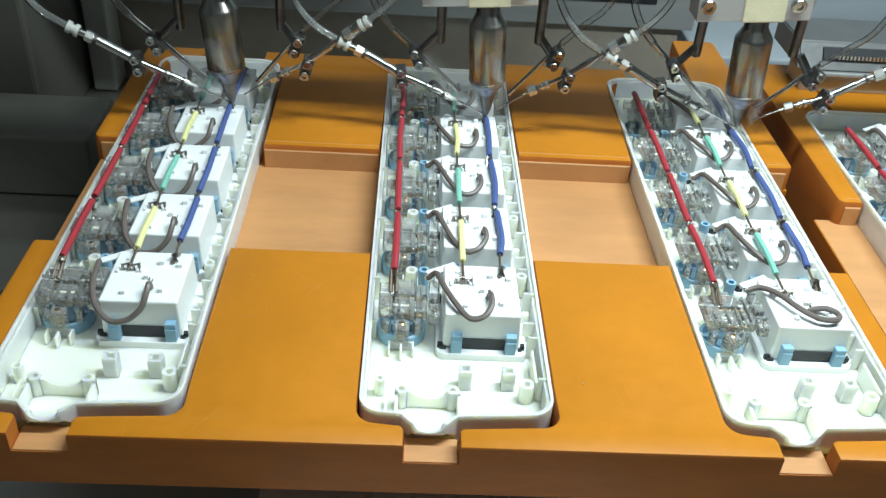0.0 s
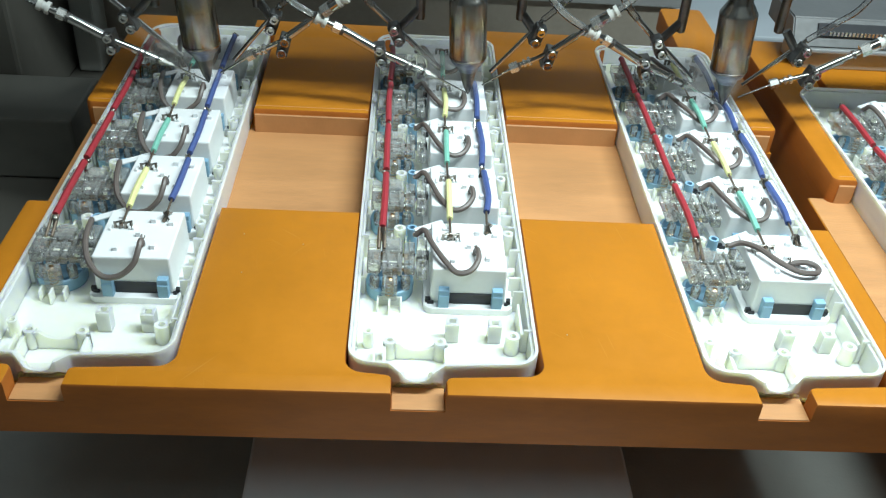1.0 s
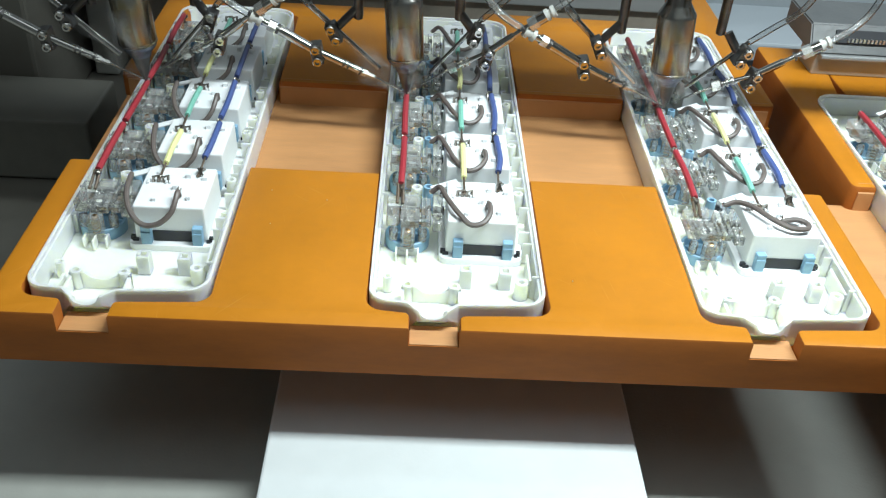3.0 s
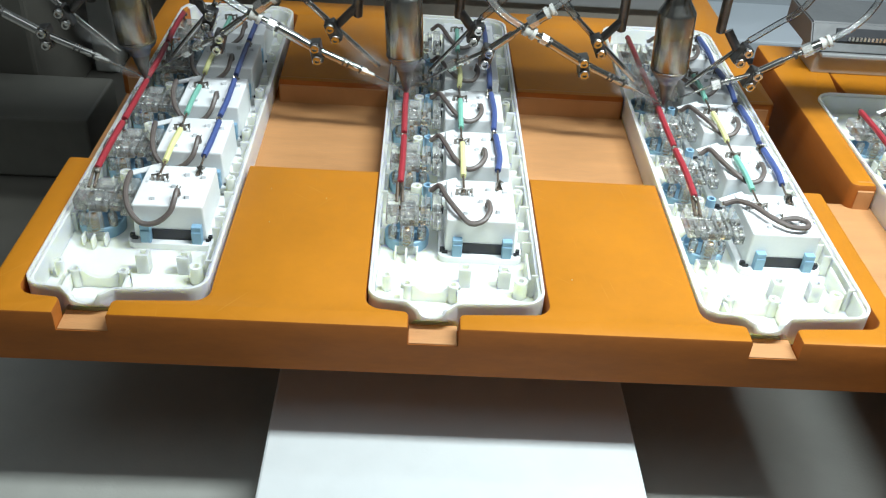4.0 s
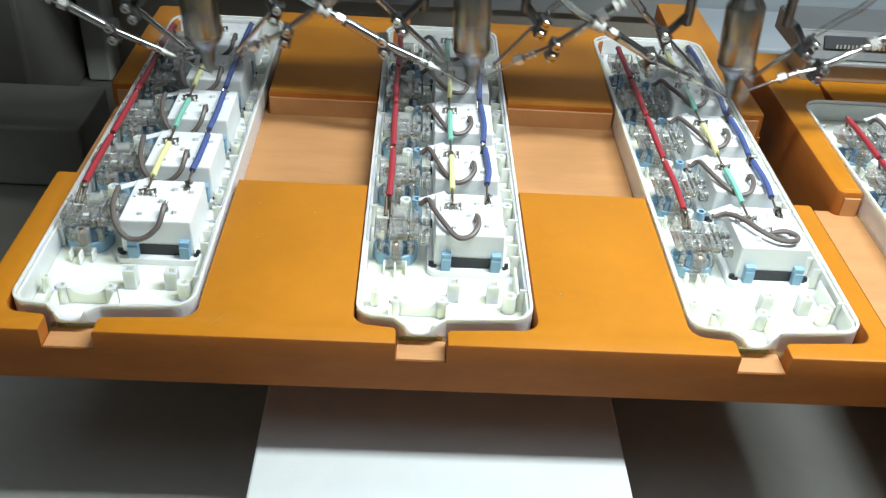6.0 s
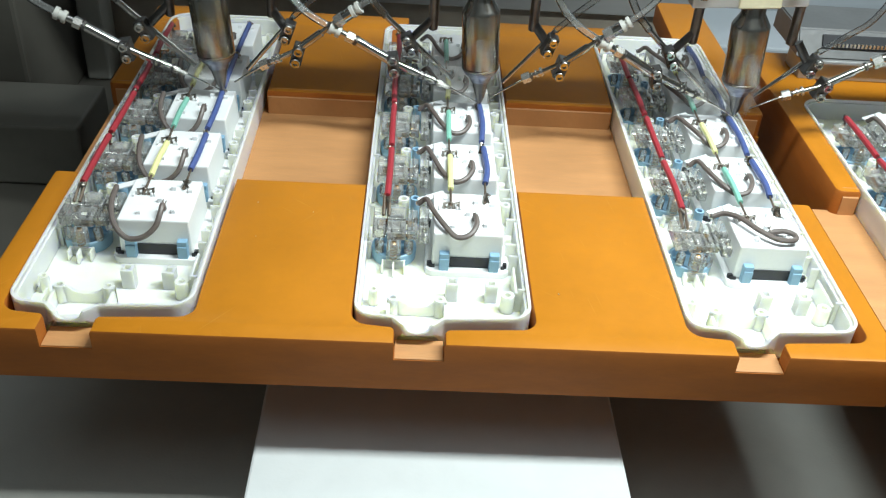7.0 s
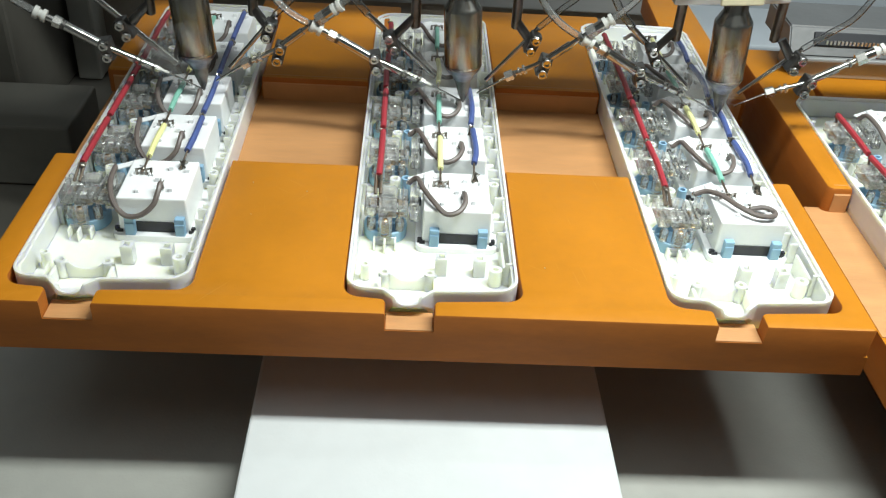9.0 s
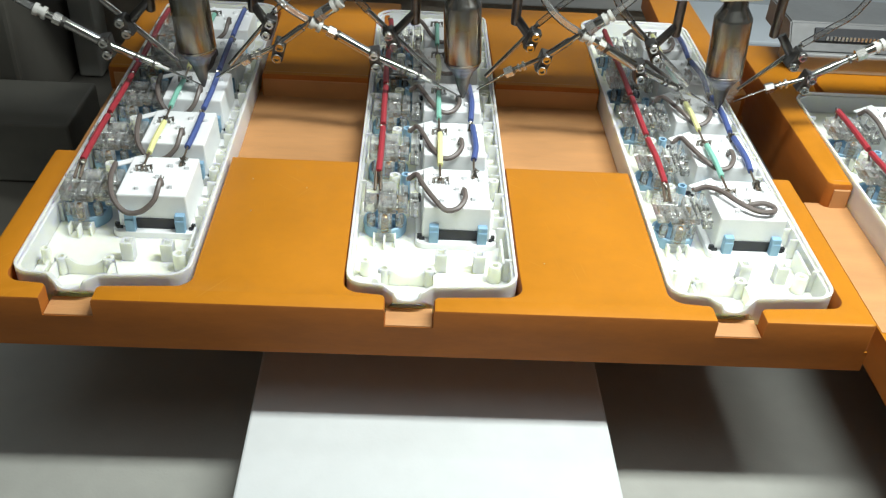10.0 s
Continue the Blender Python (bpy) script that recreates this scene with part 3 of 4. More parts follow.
    if strip == 2 and i == 0:
        pts = [(0.0085, 0.0895, 0.0095), (0.0140, 0.0890, 0.0120), (0.0200, 0.0830, 0.0135), (0.0265, 0.0730, 0.0135), (0.0340, 0.0665, 0.0130), (0.0415, 0.0665, 0.0130), (0.0430, 0.0705, 0.0132), (0.0390, 0.0740, 0.0130), (0.0330, 0.0755, 0.0110)]
    elif strip == 0:
        pts = [(0.0085, y + 0.0085, 0.0085), (0.0105, y + 0.0050, 0.0125), (0.0116 + j(.0008), y - 0.0080, 0.0120), (0.0145, y - 0.0180 + j(.001), 0.0078), (0.0205, y - 0.0225, 0.0030), (0.0285 + j(.001), y - 0.0230, 0.0035), (0.0340, y - 0.0205, 0.0080), (0.0358, y - 0.0160, 0.0125), (0.0362, y - 0.0118, 0.0146), (0.0360, y - 0.0095, 0.0112)]
    else:
        pts = [(0.0085, y + 0.0085, 0.0085), (0.0125, y + 0.0078, 0.0120), (0.0155 + j(.0008), y - 0.0030, 0.0130), (0.0205, y - 0.0145, 0.0120 + j(.001)), (0.0265, y - 0.0205, 0.0100 + j(.001)), (0.0325 + j(.0006), y - 0.0195, 0.0105), (0.0360, y - 0.0140, 0.0125), (0.0358, y - 0.0085, 0.0140), (0.0352, y - 0.0065, 0.0112)]
    wire(parent, "grey_jumper", GREY_WIRE, curve_points(pts), 0.00132, "grey-brown insulated jumper wire")
    end = pts[-1]
    bm = bmesh.new()
    for k in range(4):
        tube(bm, [(end[0], end[1], end[2] + 0.001), (end[0] + j(.0012), end[1] + 0.002 + j(.001), end[2] + 0.0022 + j(.0008))], 0.0003, 5)
    blob(bm, end[0], end[1], end[2] - 0.0002, 0.0012, rnd.random())
    part("jumper_solder", blob(bmesh.new(), pts[0][0], pts[0][1] + 0.0005, pts[0][2], 0.0014, rnd.random()), SOLDER, parent, "bright solder joint", smooth=True)
    part("jumper_solder", bm, TERMINAL, parent, "dull tinned wire end", smooth=True)
    # terminals and joints of the three lines
    bm = bmesh.new()
    yy = 0.0858 + 0.05 * i
    for x in (0.0222, 0.0268):
        tube(bm, [(x - 0.0012, yy, 0.0098), (x - 0.0012, yy, 0.0125), (x + 0.0012, yy + 0.0008, 0.0128), (x + 0.0012, yy, 0.0098)], 0.00085, 6)
    blob(bm, 0.0243, yy + 0.001, 0.0122, 0.0011, rnd.random())
    part("terminal", bm, TERMINAL, parent, smooth=True)
    bm = bmesh.new()
    yb = 0.0945 + 0.05 * i
    for k in range(4):
        tube(bm, [(0.0420 + j(.002), yb - 0.003 + j(.001), 0.0098), (0.0420 + j(.0012), yb + j(.001), 0.0135), (0.0422 + j(.002), yb + 0.0025 + j(.001), 0.0105)], 0.0005, 5)
    blob(bm, 0.0422, yb + 0.0008, 0.0125, 0.0010, rnd.random())
    part("terminal", bm, TERMINAL, parent, smooth=True)
    bm = bmesh.new()
    yr = 0.0895 + 0.05 * i
    for k in range(3):
        blob(bm, -0.0066 + j(.0012), yr + j(.0012), 0.0112 + j(.001), 0.0012, rnd.random())
    tube(bm, [(-0.0066, yr, 0.0112), (-0.0066, yr - 0.003, 0.0072)], 0.0007, 6)
    part("terminal", bm, TERMINAL, parent, smooth=True)


def power_strip(name, strip, label, m):
    rnd = random.Random(10 + strip)
    ob = thing(name, label, "power strip", "power strips being soldered", m)
    shell = shell_body(ob)
    shell_fittings(shell)
    colours = [YELLOW, GREEN, YELLOW, GREEN] if strip != 2 else [GREEN, YELLOW, GREEN, YELLOW]
    j = lambda s: rnd.uniform(-s, s)
    for i in range(5):
        module(ob, i, rnd, None, strip)
    for i in range(4):
        y0 = 0.0895 + 0.05 * i
        z = 0.0118
        lead = wire(ob, "red_wire", RED, curve_points([(-0.0066 + j(.0004), y0 + 0.0018, z), (-0.0064 + j(.0008), y0 + 0.025, z + 0.0006), (-0.0065 + j(.0004), y0 + 0.0478, z)], 3), 0.00165, "red insulated wire")
        y0 = 0.0860 + 0.05 * i
        tint = colours[i]
        lead = wire(ob, "earth_wire", tint, curve_points([(0.0243, y0 + 0.0125, 0.0128), (0.0246 + j(.0006), y0 + 0.028, 0.0132), (0.0246, y0 + 0.0455, 0.0126)], 3), 0.00150, "yellow insulated wire" if tint is YELLOW else "teal green insulated wire")
        wire(lead, "bare_end", COPPER, [(0.0243, y0 - 0.0015, 0.0122), (0.0243, y0 + 0.013, 0.0127)], 0.00060)
        wire(lead, "bare_end", COPPER, [(0.0246, y0 + 0.045, 0.0126), (0.0244, y0 + 0.0500, 0.0124)], 0.00060)
        y0 = 0.0945 + 0.05 * i
        lead = wire(ob, "blue_wire", BLUE, curve_points([(0.0418 + j(.0003), y0 + (0.0115 if i == 0 else 0.0040), 0.0124), (0.0428 + j(.0008), y0 + 0.024, 0.0132), (0.0424 + j(.0005), y0 + 0.0470, 0.0126)], 3), 0.00160, "blue insulated wire")
        wire(lead, "bare_end", COPPER, [(0.0413, y0 - 0.004, 0.0108), (0.0418, y0 + 0.012, 0.0124)], 0.00055)
    for dx in (-0.0014, 0.0012):
        wire(ob, "bare_lead", COPPER, [(-0.0066 + dx, 0.0915, 0.0115), (-0.0066 + dx, 0.0800, 0.0080)], 0.00075)
    return ob


# ---- the orange fixture ----
PL, PR, PF, PB, PY0, PY1 = -0.1775, 0.2165, -0.0026, 0.351, 0.1205, 0.2225
BOTTOM_Z = -0.0265


def pocket_side(ox, right):
    """The pocket's edge from the notch round the front corner to the recess, for the strip at ox."""
    if right:
        return [(ox + 0.0212, PF, 0), (ox + 0.0212, 0.0074, 0.0026), (ox + 0.0606, 0.0098, 0.0068), (ox + 0.0602, 0.030, 0.0)]
    return [(ox - 0.0002, PF, 0), (ox - 0.0002, 0.0080, 0.0026), (ox - 0.0188, 0.0100, 0.0075), (ox - 0.0185, 0.030, 0.0)]


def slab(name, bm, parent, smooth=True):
    """A bakelite piece whose side faces are browner than its polished top."""
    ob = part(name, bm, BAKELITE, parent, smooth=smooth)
    ob.data.materials.append(BROWN_BAKELITE)
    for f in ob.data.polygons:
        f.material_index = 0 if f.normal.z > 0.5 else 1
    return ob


def fixture(name, label, m, left_ear, right_ear, bottom, ears=(0.0, 0.0), ledge=0.0):
    ob = thing(name, label, "soldering fixture", "", m)
    slab("base_slab", boxes((PL, PR, PF, PB, bottom, FLOOR_Z)), ob, False)
    if ledge:
        slab("ledge", boxes((PL - ledge, PL - 0.0002, PF, PY1 + 0.004, bottom, FLOOR_Z)), ob, False)
    if left_ear:
        slab("back_rail", boxes((-0.139, PR - 0.0005, 0.3385, 0.395, bottom + 0.0004, -0.0004), bevel=0.0010), ob, False)
        slab("base_slab", boxes((PL, PL + 0.045, PB + 0.0002, 0.41, bottom, FLOOR_Z)), ob, False)
    if ears[1]:
        slab("base_slab", boxes((PR + 0.0002, PR + ears[1], PY1, PB, bottom, FLOOR_Z)), ob, False)
    # the milled floor of the cross recess lies a hair above the slab
    part("recess_floor", boxes((PL + 0.0005 - ledge, PR - 0.0005, PY0 - 0.004, PY1 + 0.004, FLOOR_Z - 0.001, FLOOR_Z + 0.0004)), MILLED, ob, "pale milled recess floor")
    ox = [-PITCH, 0.0, PITCH]
    for k in range(4):
        front = []
        if k == 0:
            front += [(PL, PY0, 0.002), (PL, PF, 0.002)]
        else:
            side = pocket_side(ox[k - 1], True)
            front += [(ox[k - 1] + 0.0604, PY0, 0.0)] + side[::-1]
        if k == 3:
            front += [(PR, PF, 0.002), (PR, PY0, 0.002)]
        else:
            front += pocket_side(ox[k], False) + [(ox[k] - 0.0181, PY0, 0.0)]
        slab("front_block", prism(bmesh.new(), filleted(front, 9), FLOOR_Z, 0.0, 0.0014), ob)
        back = []
        x0 = PL - ears[0] if k == 0 else ox[k - 1] + 0.0614
        x1 = PR + ears[1] if k == 3 else ox[k] - 0.0182
        if k == 0:
            back = [(x0, PY1, 0.004), (x1, PY1, 0.0), (x1 + 0.004, 0.33, 0.004), (x1 + 0.020, 0.3375, 0.003), (PL + 0.045, 0.41 if left_ear else PB, 0.004), (x0, 0.41 if left_ear else PB, 0.004)]
        elif k == 3:
            back = [(x0, PY1, 0.0), (x1, PY1, 0.004), (x1, 0.41 if right_ear else PB, 0.004), (PR - 0.025, 0.41 if right_ear else PB, 0.004), (x0 - 0.018, 0.3375, 0.003), (x0 - 0.002, 0.33, 0.004)]
        else:
            back = [(x0, PY1, 0.0), (x1, PY1, 0.0), (x1 + 0.003, 0.325, 0.004), (x1 + 0.018, 0.3375, 0.003), (x1 + 0.018, PB, 0), (x0 - 0.016, PB, 0), (x0 - 0.016, 0.3375, 0.003), (x0 - 0.001, 0.325, 0.004)]
        bm = bmesh.new()
        cx0, cx1 = x0 + (0.004 if k == 0 else 0.0006), x1 - (0.004 if k == 3 else 0.0006)
        tri = [(PY1 - 0.0006, FLOOR_Z + 0.0004), (PY1 - 0.0006, -0.0042), (PY1 + 0.0034, 0.0002), (PY1 + 0.0060, -0.0012), (PY1 + 0.0060, -0.006)]
        va, vb = [bm.verts.new((cx0, a, b)) for a, b in tri], [bm.verts.new((cx1, a, b)) for a, b in tri]
        bm.faces.new(va), bm.faces.new(vb[::-1])
        for q in range(5):
            bm.faces.new((va[q], va[(q + 1) % 5], vb[(q + 1) % 5], vb[q]))
        part("recess_edge", bm, MILLED, ob, "pale chamfered recess edge")
        slab("back_block", prism(bmesh.new(), filleted(back, 4), FLOOR_Z, 0.0, 0.0020), ob)
    for k in range(3):
        part("notch_step", boxes((ox[k] - 0.0002, ox[k] + 0.0212, PF, 0.0060, FLOOR_Z, -0.0096)), BROWN_BAKELITE, ob)
        part("notch_floor", boxes((ox[k] + 0.0001, ox[k] + 0.0209, PF + 0.0004, 0.0100, -0.0098, -0.0090), bevel=0.0003), MILLED, ob, "pale milled cord notch")
    return ob


def loose_dust(parent):
    rnd = random.Random(5)
    for k in range(4):
        bm = bmesh.new()
        blob(bm, 0, 0, 0, rnd.uniform(0.0002, 0.0003), k)
        x, y = rnd.choice(((rnd.uniform(-0.08, -0.03), rnd.uniform(0.02, 0.11)), (rnd.uniform(0.07, 0.12), rnd.uniform(0.02, 0.11))))
        o = part("flux_speck", bm, NYLON, parent)
        o.location = (x, y, 0.0003)


ORANGE = fixture("soldering_fixture", "orange bakelite fixture plate holding three open power strips", pose(0, 0, 0), False, True, BOTTOM_Z, (0.0018, 0.0065))
loose_dust(ORANGE)
SKEW = (0.4, 0.0, 0.0)  # how far each strip lies askew in its pocket, in degrees
STRIPS = [power_strip("power_strip", k, "open ivory power strip with wired sockets in the orange fixture", pose((k - 1) * PITCH, 0, 0, 0, 0, SKEW[k])) for k in range(3)]
SECOND = pose(0.415, -0.105, 0)
fixture_two = fixture("soldering_fixture", "second orange bakelite fixture plate standing beside the first", SECOND, True, False, -0.038, ledge=0.009)
for x in (-0.12, 0.12):
    part("riser", boxes((x - 0.02, x + 0.02, 0.08, 0.30, BED_Z, -0.038)), DARK_STEEL, fixture_two, "dark steel riser block")
strip_four = copy_thing(STRIPS[0], SECOND @ pose(-PITCH, 0, 0))
tagged(strip_four, "open ivory power strip waiting in the second fixture")


def clamp_block():
    """The metal stop on the second fixture, with a dark slot and a knurled strip."""
    ob = thing("metal_stop", "silver metal stop block with a dark slot on the second fixture", "stop block")
    body = part("body", boxes((0.262, 0.40, 0.2615, 0.2890, -0.0004, 0.0158), bevel=0.0012), ALUMINIUM, ob)
    part("front_lip", boxes((0.2635, 0.40, 0.2555, 0.2640, 0.0130, 0.0158), bevel=0.0008), ALUMINIUM, ob, "bright front lip")
    bm = bmesh.new()
    prof = [(0.258, 0.0160), (0.268, 0.0330), (0.312, 0.0330), (0.312, 0.0160)]
    a, b = [bm.verts.new((0.256, y, z)) for y, z in prof], [bm.verts.new((0.40, y, z)) for y, z in prof]
    bm.faces.new(a), bm.faces.new(b[::-1])
    for i in range(4):
        bm.faces.new((a[i], a[(i + 1) % 4], b[(i + 1) % 4], b[i]))
    bmesh.ops.bevel(bm, geom=list(bm.edges), offset=0.001, segments=2, affect="EDGES")
    part("housing", bm, GREY_METAL, ob, "dull grey upper housing")
    bm = boxes((0.272, 0.398, -0.0012, 0.0010, -0.0055, 0.0035), bevel=0.0006)
    bmesh.ops.transform(bm, matrix=Matrix.Translation((0, 0.2640, 0.0272)) @ pose(0, 0, 0, -30, 0, 0), verts=bm.verts)
    part("slot", bm, DARK, ob, "long dark slot")
    for k in range(44):
        cached("knurl", lambda: boxes((-0.0007, 0.0007, 0, 0.0016, 0, 0.0026)), NICKEL, ob, m=pose(0.280 + 0.0026 * k, 0.2600, 0.0238))
    return ob


clamp_block()


# ---- the soldering heads ----
def along(a, b, t):
    return Vector(a).lerp(Vector(b), t)


def clamp_joint(parent, p, tilt):
    """A split clamp of blackened steel with two socket screws facing out."""
    bm = bmesh.new()
    box(bm, -0.0032, 0.0032, -0.0040, 0.0040, -0.0060, 0.0060, bevel=0.0008)
    ob = part("rod_clamp", bm, DARK_STEEL, parent, "blackened steel rod clamp")
    ob.matrix_basis = Matrix.Translation(p) @ pose(0, 0, 0, 0, tilt, 0)
    for z in (-0.0034, 0.0034):
        bm = bmesh.new()
        turn = pose(0, -0.0040, z, 90, 0, 0)
        lathe(bm, [(0.0027, 0.0), (0.0027, 0.0022), (0.0022, 0.0027), (0.0013, 0.0027), (0.0013, 0.0014)], (0, 0, 0), 14, turn)
        part("socket_screw", bm, STEEL, ob, "bright socket screw", smooth=True)


LEAN = pose(0, 0, 0, 0, -4.0, 0)  # the irons lean a little to one side


def head_build():
    ob = thing("soldering_iron", "soldering iron with tinned barrel and two wire feeders", "soldering iron", "row of soldering irons")
    # iron: cone, ring, barrel, shoulder and neck
    bm = lathe(bmesh.new(), [(0.0004, 0.0), (0.0012, 0.0016), (0.0026, 0.0050), (0.0036, 0.0090), (0.0044, 0.0128), (0.0050, 0.0150)], sides=24)
    part("tip", bm, DARK_STEEL, ob, "dark soldering tip", smooth=True).matrix_basis = LEAN
    bm = lathe(bmesh.new(), [(0.0048, 0.0148), (0.0056, 0.0152), (0.0060, 0.0172), (0.0084, 0.0196), (0.0096, 0.0212), (0.0098, 0.0226)], sides=32)
    part("collar", bm, BLUED, ob, "blued stepped steel collar", smooth=True).matrix_basis = LEAN
    bm = lathe(bmesh.new(), [(0.0092, 0.0224), (0.0102, 0.0228), (0.0105, 0.0232), (0.0105, 0.0240), (0.0101, 0.0243), (0.0104, 0.0246), (0.0104, 0.0560), (0.0102, 0.0568), (0.0096, 0.0578), (0.0072, 0.0620), (0.0066, 0.0632), (0.0064, 0.0700)], sides=36)
    part("barrel", bm, HEAT, ob, "heat-tinted steel barrel", smooth=True).matrix_basis = LEAN
    # bracket
    br = part("bracket", boxes((-0.036, 0.026, -0.008, 0.010, 0.0690, 0.0860), bevel=0.0008), ALUMINIUM, ob, "milled aluminium bracket")
    br.matrix_basis = LEAN
    part("iron_clamp", boxes((-0.0115, 0.0115, -0.0090, 0.011, 0.0685, 0.0865), bevel=0.0008), CREAM, br, "cream iron clamp")
    for x in (-0.031, 0.0175):
        bm = lathe(bmesh.new(), [(0.0040, 0.0), (0.0040, 0.0026), (0.0034, 0.0032), (0.0021, 0.0032), (0.0021, 0.0016)], (0, 0, 0), 18, pose(x, -0.0080, 0.0780, 90, 0, 0))
        part("socket_screw", bm, STEEL, br, "bright socket screw", smooth=True)
    part("carrier", boxes((-0.030, 0.030, 0.011, 0.030, 0.0720, 0.1500), bevel=0.001), ALUMINIUM, ob, "aluminium carrier plate")
    # hanging posts
    for x, z in ((-0.029, 0.0375), (0.0275, 0.0400)):
        part("post", lathe(bmesh.new(), [(0.0010, z - 0.001), (0.0026, z), (0.0028, z + 0.002), (0.0028, 0.0720)], (x, 0.016, 0), 14), DARK_STEEL, ob, "dark steel hanging post", smooth=True)
    # wire feeder coming down from one side
    a, b, c, d, e = Vector((-0.0010, 0, 0.0008)), Vector((-0.0185, -0.001, 0.0100)), Vector((-0.0495, -0.002, 0.0237)), Vector((-0.0716, -0.002, 0.0360)), Vector((-0.085, -0.002, 0.0425))
    fd = part("wire_feeder", tube(bmesh.new(), [a, b], [0.0004, 0.0007], 10), STEEL, ob, "long steel feeder needle", smooth=True)
    bm = tube(bmesh.new(), [b, along(b, c, 0.18)], 0.0014, 6)
    tube(bm, [along(b, c, 0.14), along(b, c, 0.22)], 0.0022, 6), tube(bm, [along(b, c, 0.3), along(b, c, 0.38)], 0.0021, 6)
    part("hex_nut", bm, NICKEL, fd, "bright nickel hex nut")
    for k in (0.24, 0.46, 0.54):
        part("ring", tube(bmesh.new(), [along(b, c, k), along(b, c, k + 0.03)], 0.0024, 14), DARK_STEEL, fd, smooth=True)
    bm = tube(bmesh.new(), [along(b, c, 0.18), c, d], [0.0020, 0.0022, 0.0022], 14)
    part("sleeve", tube(bm, [along(c, d, 0.10), along(c, d, 0.95)], 0.0027, 14), STEEL, fd, "polished steel sleeve", smooth=True)
    part("collar", tube(bmesh.new(), [along(c, d, 0.96), along(c, d, 1.02)], 0.0029, 14), DARK_STEEL, fd)
    part("stem", tube(bmesh.new(), [d, along(d, e, 0.95)], 0.0020, 12), STEEL, fd, smooth=True)
    part("hex_nut", tube(bmesh.new(), [along(d, e, 0.08), along(d, e, 0.36)], 0.0033, 6), NICKEL, fd, "bright nickel hex nut")
    part("push_fitting", tube(tube(tube(bmesh.new(), [along(d, e, 0.66), along(d, e, 0.98)], 0.0026, 12), [along(d, e, 0.62), along(d, e, 0.76)], 0.0036, 14), [along(d, e, 0.9), along(d, e, 1.06)], 0.0036, 14), NYLON, fd, "white nylon push fitting", smooth=True)
    part("feed_tube", tube(bmesh.new(), curve_points([e, (-0.0980, -0.001, 0.0500), (-0.1075, 0.002, 0.0590), (-0.1150, 0.008, 0.0730), (-0.120, 0.016, 0.095)]), 0.0021, 10), TUBE, fd, "clear feed tube", smooth=True)
    # air rod behind it
    part("air_rod", tube(bmesh.new(), [(-0.0165, 0.012, 0.0095), (-0.0410, 0.013, 0.0312), (-0.0560, 0.013, 0.0450)], 0.0017, 10), STEEL, ob, "thin steel air rod", smooth=True)
    part("air_tube", tube(bmesh.new(), curve_points([(-0.0555, 0.013, 0.0446), (-0.0640, 0.014, 0.0545), (-0.0700, 0.017, 0.0680), (-0.072, 0.022, 0.095)]), 0.0022, 10), TUBE, ob, "clear air tube", smooth=True)
    clamp_joint(ob, (-0.0420, 0.0085, 0.0312), -25)
    clamp_joint(ob, (-0.0505, -0.0005, 0.0228), -10)
    part("link_bar", tube(bmesh.new(), [(-0.0440, 0.012, 0.0290), (-0.0290, 0.016, 0.0440)], 0.0024, 10), DARK_STEEL, ob, "dark steel link bar", smooth=True)
    # feeder from the other side
    a, b, c, d, e = Vector((0.0075, -0.001, 0.0066)), Vector((0.0255, -0.001, 0.0187)), Vector((0.0425, -0.002, 0.0278)), Vector((0.0655, -0.002, 0.0462)), Vector((0.0763, -0.002, 0.0540))
    fd = part("wire_feeder", tube(bmesh.new(), [a, b], [0.0005, 0.0008], 10), STEEL, ob, "steel feeder needle", smooth=True)
    part("hex_nut", tube(bmesh.new(), [along(b, c, -0.16), along(b, c, 0.08)], 0.0031, 6), NICKEL, fd, "bright nickel hex nut")
    part("collar", tube(bmesh.new(), [along(b, c, 0.09), along(b, c, 0.16)], 0.0018, 12), DARK_STEEL, fd, smooth=True)
    part("ring", tube(tube(bmesh.new(), [along(b, c, 0.26), along(b, c, 0.31)], 0.0024, 14), [along(b, c, 0.40), along(b, c, 0.47)], 0.0027, 14), NICKEL, fd, smooth=True)
    part("ring", tube(bmesh.new(), [along(c, d, 0.82), along(c, d, 0.87)], 0.0025, 14), DARK_STEEL, fd, smooth=True)
    part("sleeve", tube(tube(bmesh.new(), [b, c, d], 0.0015, 12), [along(c, d, 0.12), along(c, d, 0.62)], 0.0022, 12), STEEL, fd, "polished steel sleeve", smooth=True)
    part("hex_nut", tube(bmesh.new(), [along(d, e, -0.05), along(d, e, 0.34)], 0.0037, 6), NICKEL, fd, "bright nickel hex nut")
    part("union", tube(bmesh.new(), [along(d, e, 0.35), along(d, e, 0.72)], 0.0032, 16), STEEL, fd, "steel tube union", smooth=True)
    part("stem", tube(bmesh.new(), [d, e], 0.0019, 12), STEEL, fd, smooth=True)
    part("push_fitting", tube(tube(tube(bmesh.new(), [along(d, e, 0.74), along(d, e, 1.05)], 0.0025, 12), [along(d, e, 0.72), along(d, e, 0.86)], 0.0035, 14), [along(d, e, 1.0), along(d, e, 1.14)], 0.0035, 14), NYLON, fd, "white nylon push fitting", smooth=True)
    part("feed_tube", tube(bmesh.new(), curve_points([e, (0.0880, 0.0, 0.0640), (0.0960, 0.003, 0.0760), (0.1010, 0.008, 0.0980)]), 0.0019, 10), TUBE, fd, "clear feed tube", smooth=True)
    part("air_rod", tube(bmesh.new(), [(0.0130, 0.012, 0.0087), (0.0320, 0.013, 0.0316), (0.0400, 0.013, 0.0418)], 0.0013, 10), STEEL, ob, "thin steel air rod", smooth=True)
